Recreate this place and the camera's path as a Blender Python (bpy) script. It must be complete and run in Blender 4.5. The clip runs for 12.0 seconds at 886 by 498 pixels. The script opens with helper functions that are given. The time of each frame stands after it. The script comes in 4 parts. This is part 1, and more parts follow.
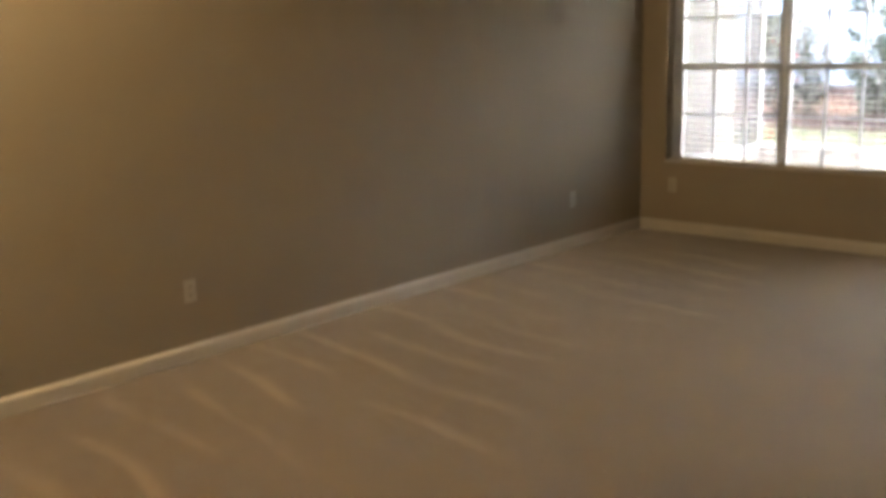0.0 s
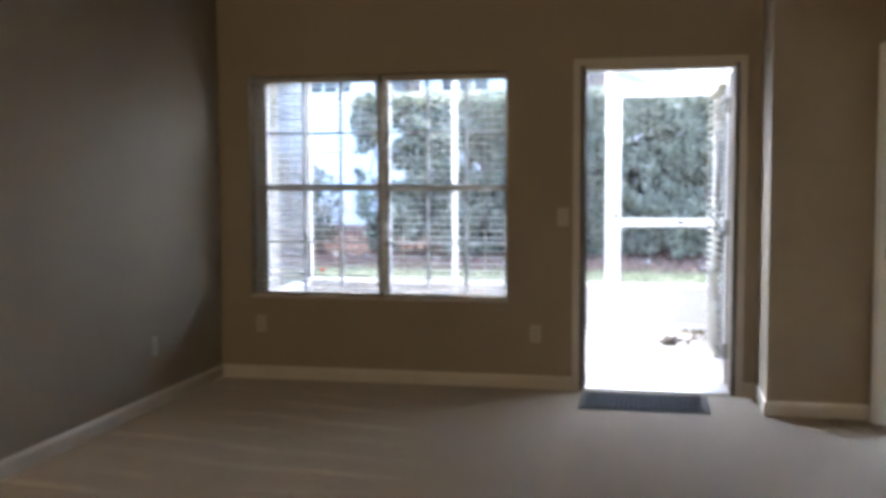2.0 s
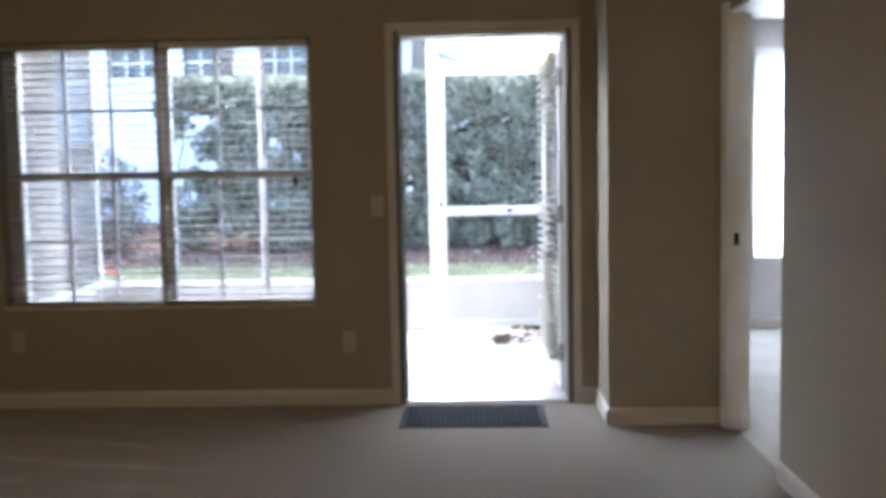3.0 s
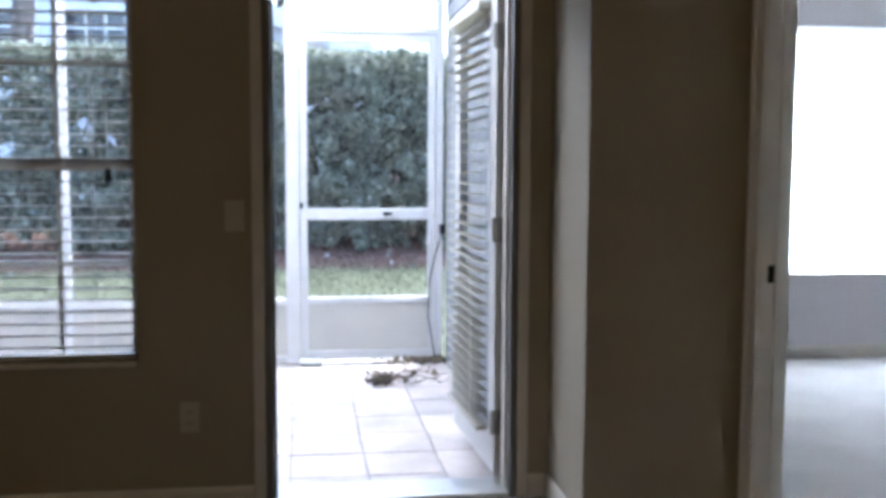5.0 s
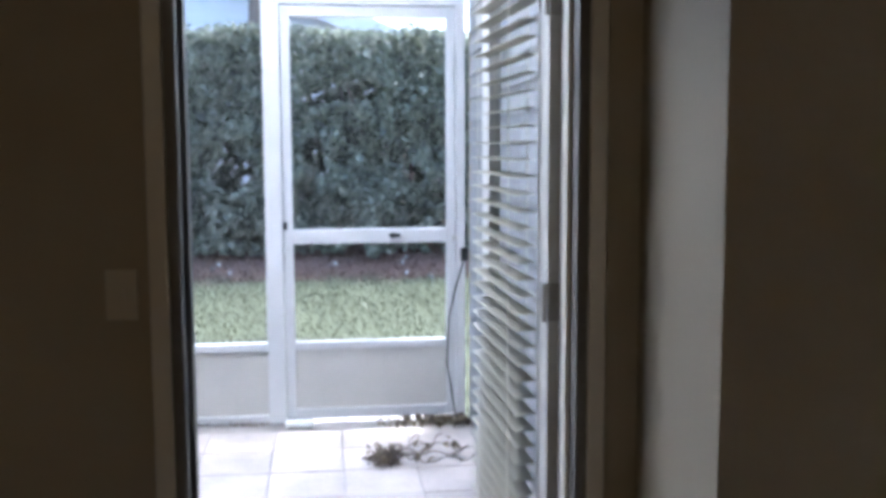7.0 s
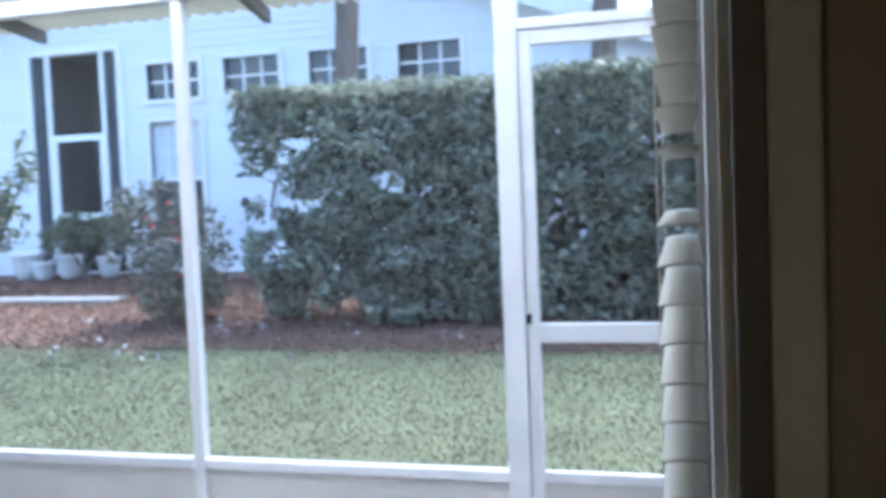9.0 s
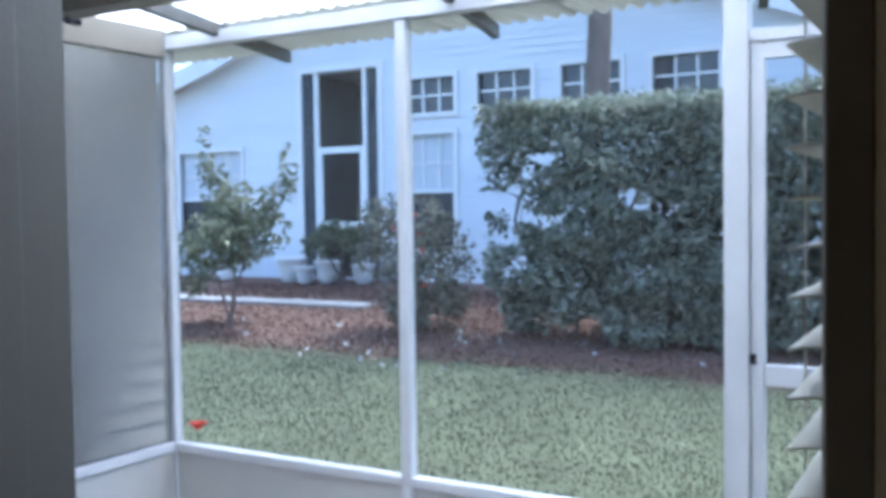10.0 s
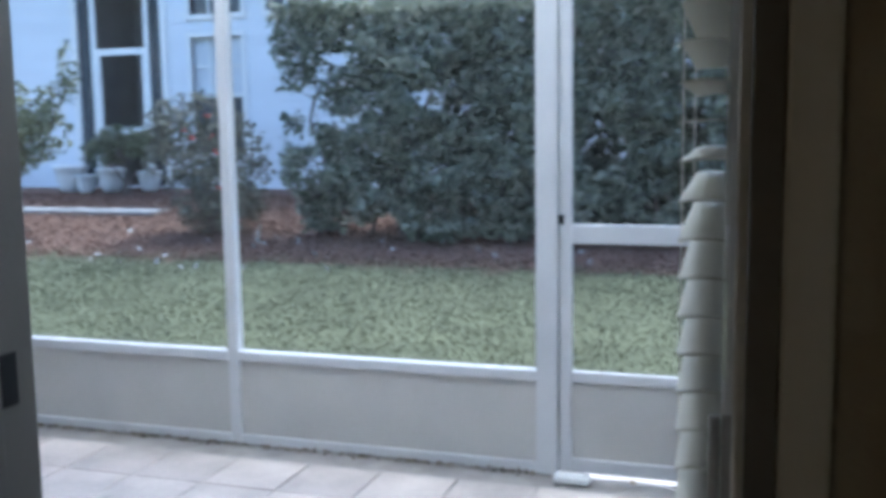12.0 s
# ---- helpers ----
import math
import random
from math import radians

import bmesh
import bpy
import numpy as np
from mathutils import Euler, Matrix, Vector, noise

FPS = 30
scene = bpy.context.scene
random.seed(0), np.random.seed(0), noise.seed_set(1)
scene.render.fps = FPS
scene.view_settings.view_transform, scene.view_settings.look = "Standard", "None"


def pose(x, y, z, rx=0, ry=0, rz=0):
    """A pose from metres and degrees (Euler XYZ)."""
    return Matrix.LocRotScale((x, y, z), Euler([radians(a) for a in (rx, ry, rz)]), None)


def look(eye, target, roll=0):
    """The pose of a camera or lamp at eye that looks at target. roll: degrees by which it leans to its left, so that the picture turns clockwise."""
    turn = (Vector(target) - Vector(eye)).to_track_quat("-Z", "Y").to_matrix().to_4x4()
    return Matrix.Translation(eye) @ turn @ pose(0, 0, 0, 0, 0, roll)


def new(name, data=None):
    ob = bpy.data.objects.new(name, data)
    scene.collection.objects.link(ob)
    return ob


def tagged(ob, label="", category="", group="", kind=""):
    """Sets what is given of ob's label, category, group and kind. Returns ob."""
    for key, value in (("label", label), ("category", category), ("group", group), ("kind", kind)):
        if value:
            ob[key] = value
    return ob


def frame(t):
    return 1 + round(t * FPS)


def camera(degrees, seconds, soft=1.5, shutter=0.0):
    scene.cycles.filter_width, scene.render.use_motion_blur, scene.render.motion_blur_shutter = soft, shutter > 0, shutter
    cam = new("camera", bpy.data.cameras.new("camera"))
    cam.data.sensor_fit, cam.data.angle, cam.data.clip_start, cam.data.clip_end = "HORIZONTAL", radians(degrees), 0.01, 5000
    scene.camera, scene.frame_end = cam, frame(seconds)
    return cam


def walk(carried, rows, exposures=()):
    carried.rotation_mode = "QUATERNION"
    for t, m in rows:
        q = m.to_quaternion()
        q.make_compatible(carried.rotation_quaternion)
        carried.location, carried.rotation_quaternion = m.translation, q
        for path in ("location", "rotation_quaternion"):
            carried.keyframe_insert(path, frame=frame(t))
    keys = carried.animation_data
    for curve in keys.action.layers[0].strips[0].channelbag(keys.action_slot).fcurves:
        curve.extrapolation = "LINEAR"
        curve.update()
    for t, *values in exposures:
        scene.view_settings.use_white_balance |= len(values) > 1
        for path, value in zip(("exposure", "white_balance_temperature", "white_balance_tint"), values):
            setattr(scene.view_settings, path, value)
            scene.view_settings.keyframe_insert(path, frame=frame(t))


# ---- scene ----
cam = camera(48.0, 12.0, soft=4.2, shutter=0.3)
PATH = [
    (0, (1.744, -7.097, 1.580), (0.428, -5.649, 1.165), -1.59),
    (0.3, (1.609, -7.116, 1.524), (0.319, -5.609, 1.276), -1.30),
    (0.5, (1.468, -7.132, 1.488), (0.234, -5.570, 1.301), -1.13),
    (0.7, (1.282, -7.124, 1.451), (0.159, -5.477, 1.289), -0.91),
    (1, (0.895, -7.040, 1.402), (-0.034, -5.276, 1.251), -0.18),
    (1.5, (0.525, -6.778, 1.290), (-0.110, -4.885, 1.173), 0.40),
    (2, (0.377, -6.420, 1.353), (-0.019, -4.465, 1.217), -0.14),
    (2.5, (0.573, -5.940, 1.257), (0.299, -3.963, 1.137), -0.74),
    (3, (0.407, -5.535, 1.302), (0.342, -3.542, 1.148), -1.01),
    (3.5, (0.284, -5.134, 1.287), (0.384, -3.143, 1.131), -0.95),
    (5.5, (0.093, -3.376, 1.334), (0.384, -1.405, 1.155), 0.40),
    (6, (0.145, -3.022, 1.346), (0.427, -1.051, 1.158), 0.16),
    (6.5, (0.226, -2.688, 1.455), (0.489, -0.717, 1.240), -0.04),
    (6.7, (0.257, -2.543, 1.458), (0.517, -0.572, 1.242), -0.18),
    (8.3, (0.744, -1.240, 1.465), (0.577, 0.748, 1.327), -0.89),
    (8.5, (0.799, -1.106, 1.490), (0.534, 0.872, 1.353), -1.75),
    (8.8, (0.850, -0.994, 1.533), (0.426, 0.957, 1.408), -2.34),
    (9, (0.916, -0.888, 1.559), (0.363, 1.030, 1.443), -2.28),
    (9.2, (1.000, -0.793, 1.576), (0.310, 1.081, 1.469), -1.96),
    (9.5, (1.027, -0.742, 1.582), (0.187, 1.070, 1.487), -1.46),
    (10, (1.032, -0.650, 1.592), (0.004, 1.064, 1.515), -0.83),
    (10.5, (1.045, -0.637, 1.582), (-0.065, 1.025, 1.509), -0.86),
    (11, (1.050, -0.656, 1.581), (-0.042, 1.014, 1.436), -1.04),
    (11.5, (1.030, -0.691, 1.542), (0.065, 1.042, 1.282), -2.24),
    (12, (0.939, -0.901, 1.417), (0.313, 0.982, 1.168), -0.86),
]
EXPOSURES = [
    (0.0, 4.65, 6700, 10), (1.0, 4.6, 6150, 10), (2.0, 4.1, 5600, 10), (3.5, 3.8, 5500, 10), (5.5, 2.95, 5350, 10),
    (6.7, 2.8, 5350, 10), (8.3, 2.8, 5300, 6), (9.3, 2.45, 5150, 6), (10.5, 2.1, 5050, 6), (11.5, 2.08, 5130, 4), (12.0, 2.02, 5180, 4),
]
walk(cam, [(t, look(eye, target, roll)) for t, eye, target, roll in PATH], EXPOSURES)

# ---- world and lights ----
SUN_ELEV, SUN_AZ = radians(68), radians(30)
world = bpy.data.worlds.new("sky")
world.use_nodes = True
scene.world = world
wn = world.node_tree
sky = wn.nodes.new("ShaderNodeTexSky")
sky.sky_type = "NISHITA"
sky.sun_disc = False
sky.sun_elevation, sky.sun_rotation = SUN_ELEV, SUN_AZ
sky.air_density, sky.dust_density, sky.ozone_density = 1.0, 3.5, 1.0
wn.links.new(sky.outputs[0], wn.nodes["Background"].inputs[0])
wn.nodes["Background"].inputs[1].default_value = 0.15
sun = new("sun", bpy.data.lights.new("sun", "SUN"))
sun.data.energy, sun.data.angle, sun.data.color = 2.0, radians(12), (1.0, 0.95, 0.88)
sd = Vector((math.sin(SUN_AZ) * math.cos(SUN_ELEV), math.cos(SUN_AZ) * math.cos(SUN_ELEV), math.sin(SUN_ELEV)))
sun.matrix_world = look(sd * 60, (0, 0, 0))
bulb = new("ceiling_bulb", bpy.data.lights.new("ceiling_bulb", "POINT"))
bulb.data.energy, bulb.data.color, bulb.data.shadow_soft_size = 8.0, (1.0, 0.70, 0.38), 0.12
bulb.location = (-2.0, -6.2, 2.9)
daylight = new("bedroom_window_daylight", bpy.data.lights.new("bedroom_window_daylight", "AREA"))
daylight.data.shape, daylight.data.size, daylight.data.size_y = "RECTANGLE", 1.96, 1.56
daylight.data.energy, daylight.data.color = 14.0, (0.93, 0.96, 1.0)
daylight.matrix_world = look((3.87, 2.56, 1.4), (3.87, 0, 1.4))
# added fill lamp, unseen under the patio roof; brightens carpet by the door
patio_fill = new("patio_fill_lamp", bpy.data.lights.new("patio_fill_lamp", "AREA"))
patio_fill.data.shape, patio_fill.data.size, patio_fill.data.size_y = "RECTANGLE", 1.3, 0.7
patio_fill.data.energy, patio_fill.data.color = 3.5, (0.95, 0.97, 1.0)
patio_fill.matrix_world = look((0.45, 0.75, 2.46), (0.25, -0.55, 1.3))


# ---- materials ----
def mat(name, color, rough=0.6, metal=0.0, var=0.12, scale=6.0, bump=0.15, fine=90.0, spec=0.5, per_object=0.0, stretch=(1, 1, 1), dark=None):
    """Two scales of colour variation and a fine relief, in object metres."""
    m = bpy.data.materials.new(name)
    m.use_nodes = True
    nt = m.node_tree
    n, l = nt.nodes, nt.links
    p = n["Principled BSDF"]
    p.inputs["Roughness"].default_value = rough
    p.inputs["Metallic"].default_value = metal
    p.inputs["Specular IOR Level"].default_value = spec
    geo = n.new("ShaderNodeNewGeometry")
    mp = n.new("ShaderNodeMapping")
    mp.inputs["Scale"].default_value = stretch
    l.new(geo.outputs["Position"], mp.inputs["Vector"])
    big, small = n.new("ShaderNodeTexNoise"), n.new("ShaderNodeTexNoise")
    big.inputs["Scale"].default_value, small.inputs["Scale"].default_value = scale, fine
    big.inputs["Detail"].default_value, small.inputs["Detail"].default_value = 4, 2
    l.new(mp.outputs[0], big.inputs["Vector"])
    l.new(mp.outputs[0], small.inputs["Vector"])
    add = n.new("ShaderNodeMath")
    add.operation = "MULTIPLY_ADD"
    add.inputs[1].default_value = 0.35
    l.new(small.outputs[0], add.inputs[0])
    l.new(big.outputs[0], add.inputs[2])
    ramp = n.new("ShaderNodeValToRGB")
    ramp.color_ramp.elements[0].position, ramp.color_ramp.elements[1].position = 0.4, 0.95
    c = Vector(color)
    lo = Vector(dark) if dark else c * (1 - var)
    hi = c * (1 + var)
    ramp.color_ramp.elements[0].color = (*lo, 1)
    ramp.color_ramp.elements[1].color = (*hi, 1)
    l.new(add.outputs[0], ramp.inputs[0])
    out = ramp.outputs[0]
    if per_object:
        info = n.new("ShaderNodeObjectInfo")
        hsv = n.new("ShaderNodeHueSaturation")
        mr = n.new("ShaderNodeMapRange")
        mr.inputs[3].default_value, mr.inputs[4].default_value = 1 - per_object, 1 + per_object
        l.new(info.outputs["Random"], mr.inputs[0])
        l.new(mr.outputs[0], hsv.inputs["Value"])
        l.new(out, hsv.inputs["Color"])
        out = hsv.outputs[0]
    l.new(out, p.inputs["Base Color"])
    if bump:
        b = n.new("ShaderNodeBump")
        b.inputs["Strength"].default_value = bump
        b.inputs["Distance"].default_value = 0.01
        l.new(small.outputs[0], b.inputs["Height"])
        l.new(b.outputs[0], p.inputs["Normal"])
    return m


def glass_mat(name, tint=(1, 1, 1)):
    m = bpy.data.materials.new(name)
    m.use_nodes = True
    p = m.node_tree.nodes["Principled BSDF"]
    p.inputs["Base Color"].default_value = (*tint, 1)
    p.inputs["Transmission Weight"].default_value = 1
    p.inputs["Roughness"].default_value = 0.0
    p.inputs["IOR"].default_value = 1.1
    return m


def sheer_mat(name, color, clear, translucent=False):
    """A mesh or sheet that lets part of the light straight through."""
    m = bpy.data.materials.new(name)
    m.use_nodes = True
    n, l = m.node_tree.nodes, m.node_tree.links
    n.remove(n["Principled BSDF"])
    d = n.new("ShaderNodeBsdfDiffuse")
    d.inputs[0].default_value = (*color, 1)
    mix = n.new("ShaderNodeMixShader")
    mix.inputs[0].default_value = clear
    t = n.new("ShaderNodeBsdfTranslucent" if translucent else "ShaderNodeBsdfTransparent")
    t.inputs[0].default_value = (*color, 1) if translucent else (1, 1, 1, 1)
    l.new(d.outputs[0], mix.inputs[1])
    l.new(t.outputs[0], mix.inputs[2])
    l.new(mix.outputs[0], n["Material Output"].inputs[0])
    return m


def leaf_mat(name, lo, hi, gloss=0.35):
    m = bpy.data.materials.new(name)
    m.use_nodes = True
    n, l = m.node_tree.nodes, m.node_tree.links
    p = n["Principled BSDF"]
    p.inputs["Roughness"].default_value = gloss
    geo = n.new("ShaderNodeNewGeometry")
    ramp = n.new("ShaderNodeValToRGB")
    ramp.color_ramp.elements[0].color, ramp.color_ramp.elements[1].color = (*lo, 1), (*hi, 1)
    l.new(geo.outputs["Random Per Island"], ramp.inputs[0])
    l.new(ramp.outputs[0], p.inputs["Base Color"])
    tr = n.new("ShaderNodeBsdfTranslucent")
    l.new(ramp.outputs[0], tr.inputs[0])
    mix = n.new("ShaderNodeMixShader")
    mix.inputs[0].default_value = 0.25
    l.new(p.outputs[0], mix.inputs[1])
    l.new(tr.outputs[0], mix.inputs[2])
    l.new(mix.outputs[0], n["Material Output"].inputs[0])
    return m


def carpet_mat():
    """Cut-pile carpet; short strokes of a vacuum cleaner lay the pile along the west wall."""
    m = mat("carpet", (0.118, 0.092, 0.070), rough=1.0, var=0.10, scale=1.1, bump=0.6, fine=260, spec=0.1)
    n, l = m.node_tree.nodes, m.node_tree.links
    p = n["Principled BSDF"]
    p.inputs["Sheen Weight"].default_value = 0.9
    p.inputs["Sheen Roughness"].default_value = 0.5
    p.inputs["Sheen Tint"].default_value = (0.62, 0.60, 0.57, 1)
    geo = n["Geometry"]

    def math_node(op, a, b):
        q = n.new("ShaderNodeMath")
        q.operation = op
        for k, v in enumerate((a, b)):
            if isinstance(v, (int, float)):
                q.inputs[k].default_value = v
            else:
                l.new(v, q.inputs[k])
        return q.outputs[0]

    def noise_node(scale, detail, stretch=(1, 1, 1)):
        mp = n.new("ShaderNodeMapping")
        mp.inputs["Scale"].default_value = stretch
        l.new(geo.outputs["Position"], mp.inputs["Vector"])
        q = n.new("ShaderNodeTexNoise")
        q.inputs["Scale"].default_value = scale
        q.inputs["Detail"].default_value = detail
        l.new(mp.outputs[0], q.inputs["Vector"])
        return q.outputs[0]

    def span(v, a, b):
        q = n.new("ShaderNodeMapRange")
        q.interpolation_type = "SMOOTHSTEP"
        q.inputs[1].default_value, q.inputs[2].default_value = a, b
        l.new(v, q.inputs[0])
        return q.outputs[0]

    xyz = n.new("ShaderNodeSeparateXYZ")
    l.new(geo.outputs["Position"], xyz.inputs[0])
    # stroke number and place across the stroke, bent by a slow noise
    v = math_node("MULTIPLY_ADD", xyz.outputs[0], 0.16)
    l.new(xyz.outputs[1], v.node.inputs[2])
    v = math_node("ADD", v, math_node("MULTIPLY", noise_node(0.8, 1.0), 0.38))
    v = math_node("MULTIPLY", v, 3.3)
    across = math_node("FRACT", v, 0.0)
    ridge = math_node("MULTIPLY", span(across, 0.0, 0.10), span(across, 0.42, 0.14))
    reach = math_node("ADD", xyz.outputs[0], math_node("MULTIPLY", noise_node(1.6, 1.0, (0.25, 1.4, 1)), 1.9))
    near_wall = math_node("MULTIPLY", span(reach, 0.55, -0.25), span(reach, -1.75, -1.2))
    streak = math_node("MULTIPLY", math_node("MULTIPLY", ridge, near_wall), span(noise_node(1.7, 2.0, (0.5, 1.6, 1)), 0.38, 0.60))
    soft = math_node("MULTIPLY", span(noise_node(0.8, 2.0, (0.7, 1.5, 1)), 0.35, 0.7), 0.22)
    lay = math_node("ADD", math_node("MULTIPLY", streak, 1.0), math_node("ADD", soft, 0.88))
    grey = n.new("ShaderNodeCombineColor")
    for k in range(3):
        l.new(lay, grey.inputs[k])
    mul = n.new("ShaderNodeMixRGB")
    mul.blend_type = "MULTIPLY"
    mul.inputs[0].default_value = 1.0
    l.new(n["Color Ramp"].outputs[0], mul.inputs[1])
    l.new(grey.outputs[0], mul.inputs[2])
    l.new(mul.outputs[0], p.inputs["Base Color"])
    return m


def ground_mat():
    """Lawn near the patio, bark mulch on the bank beyond, with a ragged border."""
    m = mat("lawn_and_mulch", (0.080, 0.088, 0.052), rough=0.95, var=0.25, scale=1.6, bump=0.8, fine=60, spec=0.2)
    n, l = m.node_tree.nodes, m.node_tree.links
    p = n["Principled BSDF"]
    geo = n["Geometry"]
    sep = n.new("ShaderNodeSeparateXYZ")
    l.new(geo.outputs["Position"], sep.inputs[0])
    nz = n.new("ShaderNodeTexNoise")
    nz.inputs["Scale"].default_value = 2.5
    nz.inputs["Detail"].default_value = 6
    l.new(geo.outputs["Position"], nz.inputs["Vector"])
    ma = n.new("ShaderNodeMath")
    ma.operation = "MULTIPLY_ADD"
    ma.inputs[1].default_value = 1.3
    l.new(nz.outputs[0], ma.inputs[0])
    l.new(sep.outputs[1], ma.inputs[2])
    mr = n.new("ShaderNodeMapRange")
    mr.inputs[1].default_value, mr.inputs[2].default_value = MULCH_Y + 0.45, MULCH_Y + 0.85
    l.new(ma.outputs[0], mr.inputs[0])
    ch = n.new("ShaderNodeTexVoronoi")
    ch.inputs["Scale"].default_value = 22
    l.new(geo.outputs["Position"], ch.inputs["Vector"])
    rm = n.new("ShaderNodeValToRGB")
    rm.color_ramp.elements[0].color, rm.color_ramp.elements[1].color = (0.12, 0.075, 0.057, 1), (0.165, 0.106, 0.082, 1)
    sc = n.new("ShaderNodeSeparateColor")
    l.new(ch.outputs["Color"], sc.inputs[0])
    l.new(sc.outputs[0], rm.inputs[0])
    mix = n.new("ShaderNodeMixRGB")
    l.new(mr.outputs[0], mix.inputs[0])
    l.new(n["Color Ramp"].outputs[0], mix.inputs[1])
    l.new(rm.outputs[0], mix.inputs[2])
    l.new(mix.outputs[0], p.inputs["Base Color"])
    return m


MULCH_Y = 8.05
M_WALL = mat("beige_wall_paint", (0.30, 0.258, 0.19), rough=0.75, var=0.05, scale=1.2, bump=0.12, fine=140)
M_CEIL = mat("ceiling_paint", (0.66, 0.63, 0.57), rough=0.9, var=0.04, scale=2, bump=0.3, fine=70)
M_TRIM = mat("off_white_trim_paint", (0.53, 0.50, 0.435), rough=0.45, var=0.05, scale=5, bump=0.05)
M_CARPET = carpet_mat()
# bedroom carpet and paint are lightened so the room looks more brightly lit
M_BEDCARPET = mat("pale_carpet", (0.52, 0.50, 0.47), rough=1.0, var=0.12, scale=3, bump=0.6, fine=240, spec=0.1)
M_BEDWALL = mat("brightened_bedroom_paint", (0.56, 0.54, 0.55), rough=0.8, var=0.05, scale=1.5, bump=0.1, fine=140)
M_MOULD = mat("dark_taupe_frame", (0.125, 0.116, 0.103), rough=0.55, var=0.06, scale=4, bump=0.06)
M_PLATE = mat("plastic_plate", (0.43, 0.39, 0.31), rough=0.35, var=0.03, bump=0.02)
M_SLOT = mat("dark_slot", (0.03, 0.03, 0.03), rough=0.6, var=0.1)
M_VINYL = mat("white_vinyl", (0.76, 0.77, 0.76), rough=0.4, var=0.05, scale=4, bump=0.04)
M_SLAT = mat("ivory_slat", (0.37, 0.35, 0.285), rough=0.4, var=0.06, scale=9, bump=0.05, per_object=0.05)
M_SLAT_PALE = mat("pale_translucent_slat", (0.36, 0.345, 0.30), rough=0.4, var=0.05, scale=9, bump=0.05, per_object=0.05)


def let_through(m, share, color):
    """Thin vinyl: part of the light passes through it, scattered."""
    n, l = m.node_tree.nodes, m.node_tree.links
    glow, blend = n.new("ShaderNodeBsdfTranslucent"), n.new("ShaderNodeMixShader")
    glow.inputs[0].default_value = (*color, 1)
    blend.inputs[0].default_value = share
    l.new(n["Principled BSDF"].outputs[0], blend.inputs[1])
    l.new(glow.outputs[0], blend.inputs[2])
    l.new(blend.outputs[0], n["Material Output"].inputs[0])


let_through(M_SLAT, 0.25, (0.55, 0.52, 0.42))
let_through(M_SLAT_PALE, 0.3, (0.46, 0.445, 0.39))
M_CORD = mat("cord", (0.6, 0.57, 0.5), rough=0.8, var=0.1)
M_ALU = mat("white_aluminium", (0.52, 0.525, 0.535), rough=0.35, var=0.05, scale=7, bump=0.03)
M_KICK = mat("grey_white_kick_panel", (0.44, 0.43, 0.405), rough=0.5, var=0.07, scale=3, bump=0.05)
M_STEEL = mat("brushed_steel", (0.55, 0.54, 0.52), rough=0.35, metal=1.0, var=0.1, fine=200)
M_HINGE = mat("tarnished_brass", (0.30, 0.285, 0.26), rough=0.5, metal=0.5, var=0.2, fine=200)
M_BLACK = mat("black_rubber", (0.022, 0.022, 0.024), rough=0.8, spec=0.2, var=0.2)
M_MAT = mat("charcoal_mat", (0.018, 0.019, 0.022), rough=1.0, spec=0.05, var=0.3, scale=12, bump=0.7, fine=220)
M_TILE = mat("patio_tile", (0.45, 0.40, 0.37), rough=0.7, var=0.24, scale=3.5, bump=0.2, fine=60, per_object=0.09)
M_GROUT = mat("grout", (0.37, 0.34, 0.315), rough=0.95, var=0.2, scale=9)
M_SIDING = mat("white_siding", (0.70, 0.735, 0.775), rough=0.55, var=0.05, scale=1.5, bump=0.05, per_object=0.03, stretch=(1, 1, 4))
M_SIDING_G = mat("cream_siding", (0.62, 0.58, 0.48), rough=0.6, var=0.06, scale=2, bump=0.05, per_object=0.03)
# beige siding with the shade under the patio roof put into its grey
M_SIDING_SHADE = mat("shaded_patio_siding", (0.24, 0.245, 0.255), rough=0.6, var=0.06, scale=2, bump=0.05, per_object=0.03)
M_SASH = mat("greyed_window_vinyl", (0.50, 0.51, 0.52), rough=0.45, var=0.05, scale=4, bump=0.04)
M_LEAF = mat("grey_white_door_paint", (0.52, 0.515, 0.50), rough=0.45, var=0.05, scale=4, bump=0.04)
# lighter copy of the trim paint; daylight from the bedroom is put into it
M_DOORTRIM = mat("daylit_door_trim", (0.76, 0.76, 0.75), rough=0.45, var=0.05, scale=5, bump=0.05)
M_ROOF = mat("shingle_roof", (0.17, 0.16, 0.15), rough=0.9, var=0.25, scale=8, bump=0.5, fine=40)
M_CORR = sheer_mat("fibreglass_roof_sheet", (0.96, 0.96, 0.945), 0.92, translucent=True)
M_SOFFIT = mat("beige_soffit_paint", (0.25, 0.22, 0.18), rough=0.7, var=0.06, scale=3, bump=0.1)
# creamier and far less translucent than the inner roof sheets
M_CORREAVE = sheer_mat("dense_eave_sheet", (0.72, 0.71, 0.66), 0.22, translucent=True)
M_RAFTER = mat("dark_rafter", (0.10, 0.095, 0.085), rough=0.6, var=0.2)
M_GLASS = glass_mat("window_glass")
M_DARKGLASS = mat("dark_pane", (0.05, 0.055, 0.065), rough=0.08, var=0.2, scale=3, bump=0.0)
M_CURTAIN = mat("pale_curtain", (0.6, 0.64, 0.68), rough=0.9, var=0.12, scale=4, bump=0.1, stretch=(9, 9, 0.6))
M_SCREEN = sheer_mat("insect_screen", (0.17, 0.17, 0.165), 0.91)
M_SCREEN_SIDE = sheer_mat("dusty_side_screen", (0.18, 0.18, 0.183), 0.46)
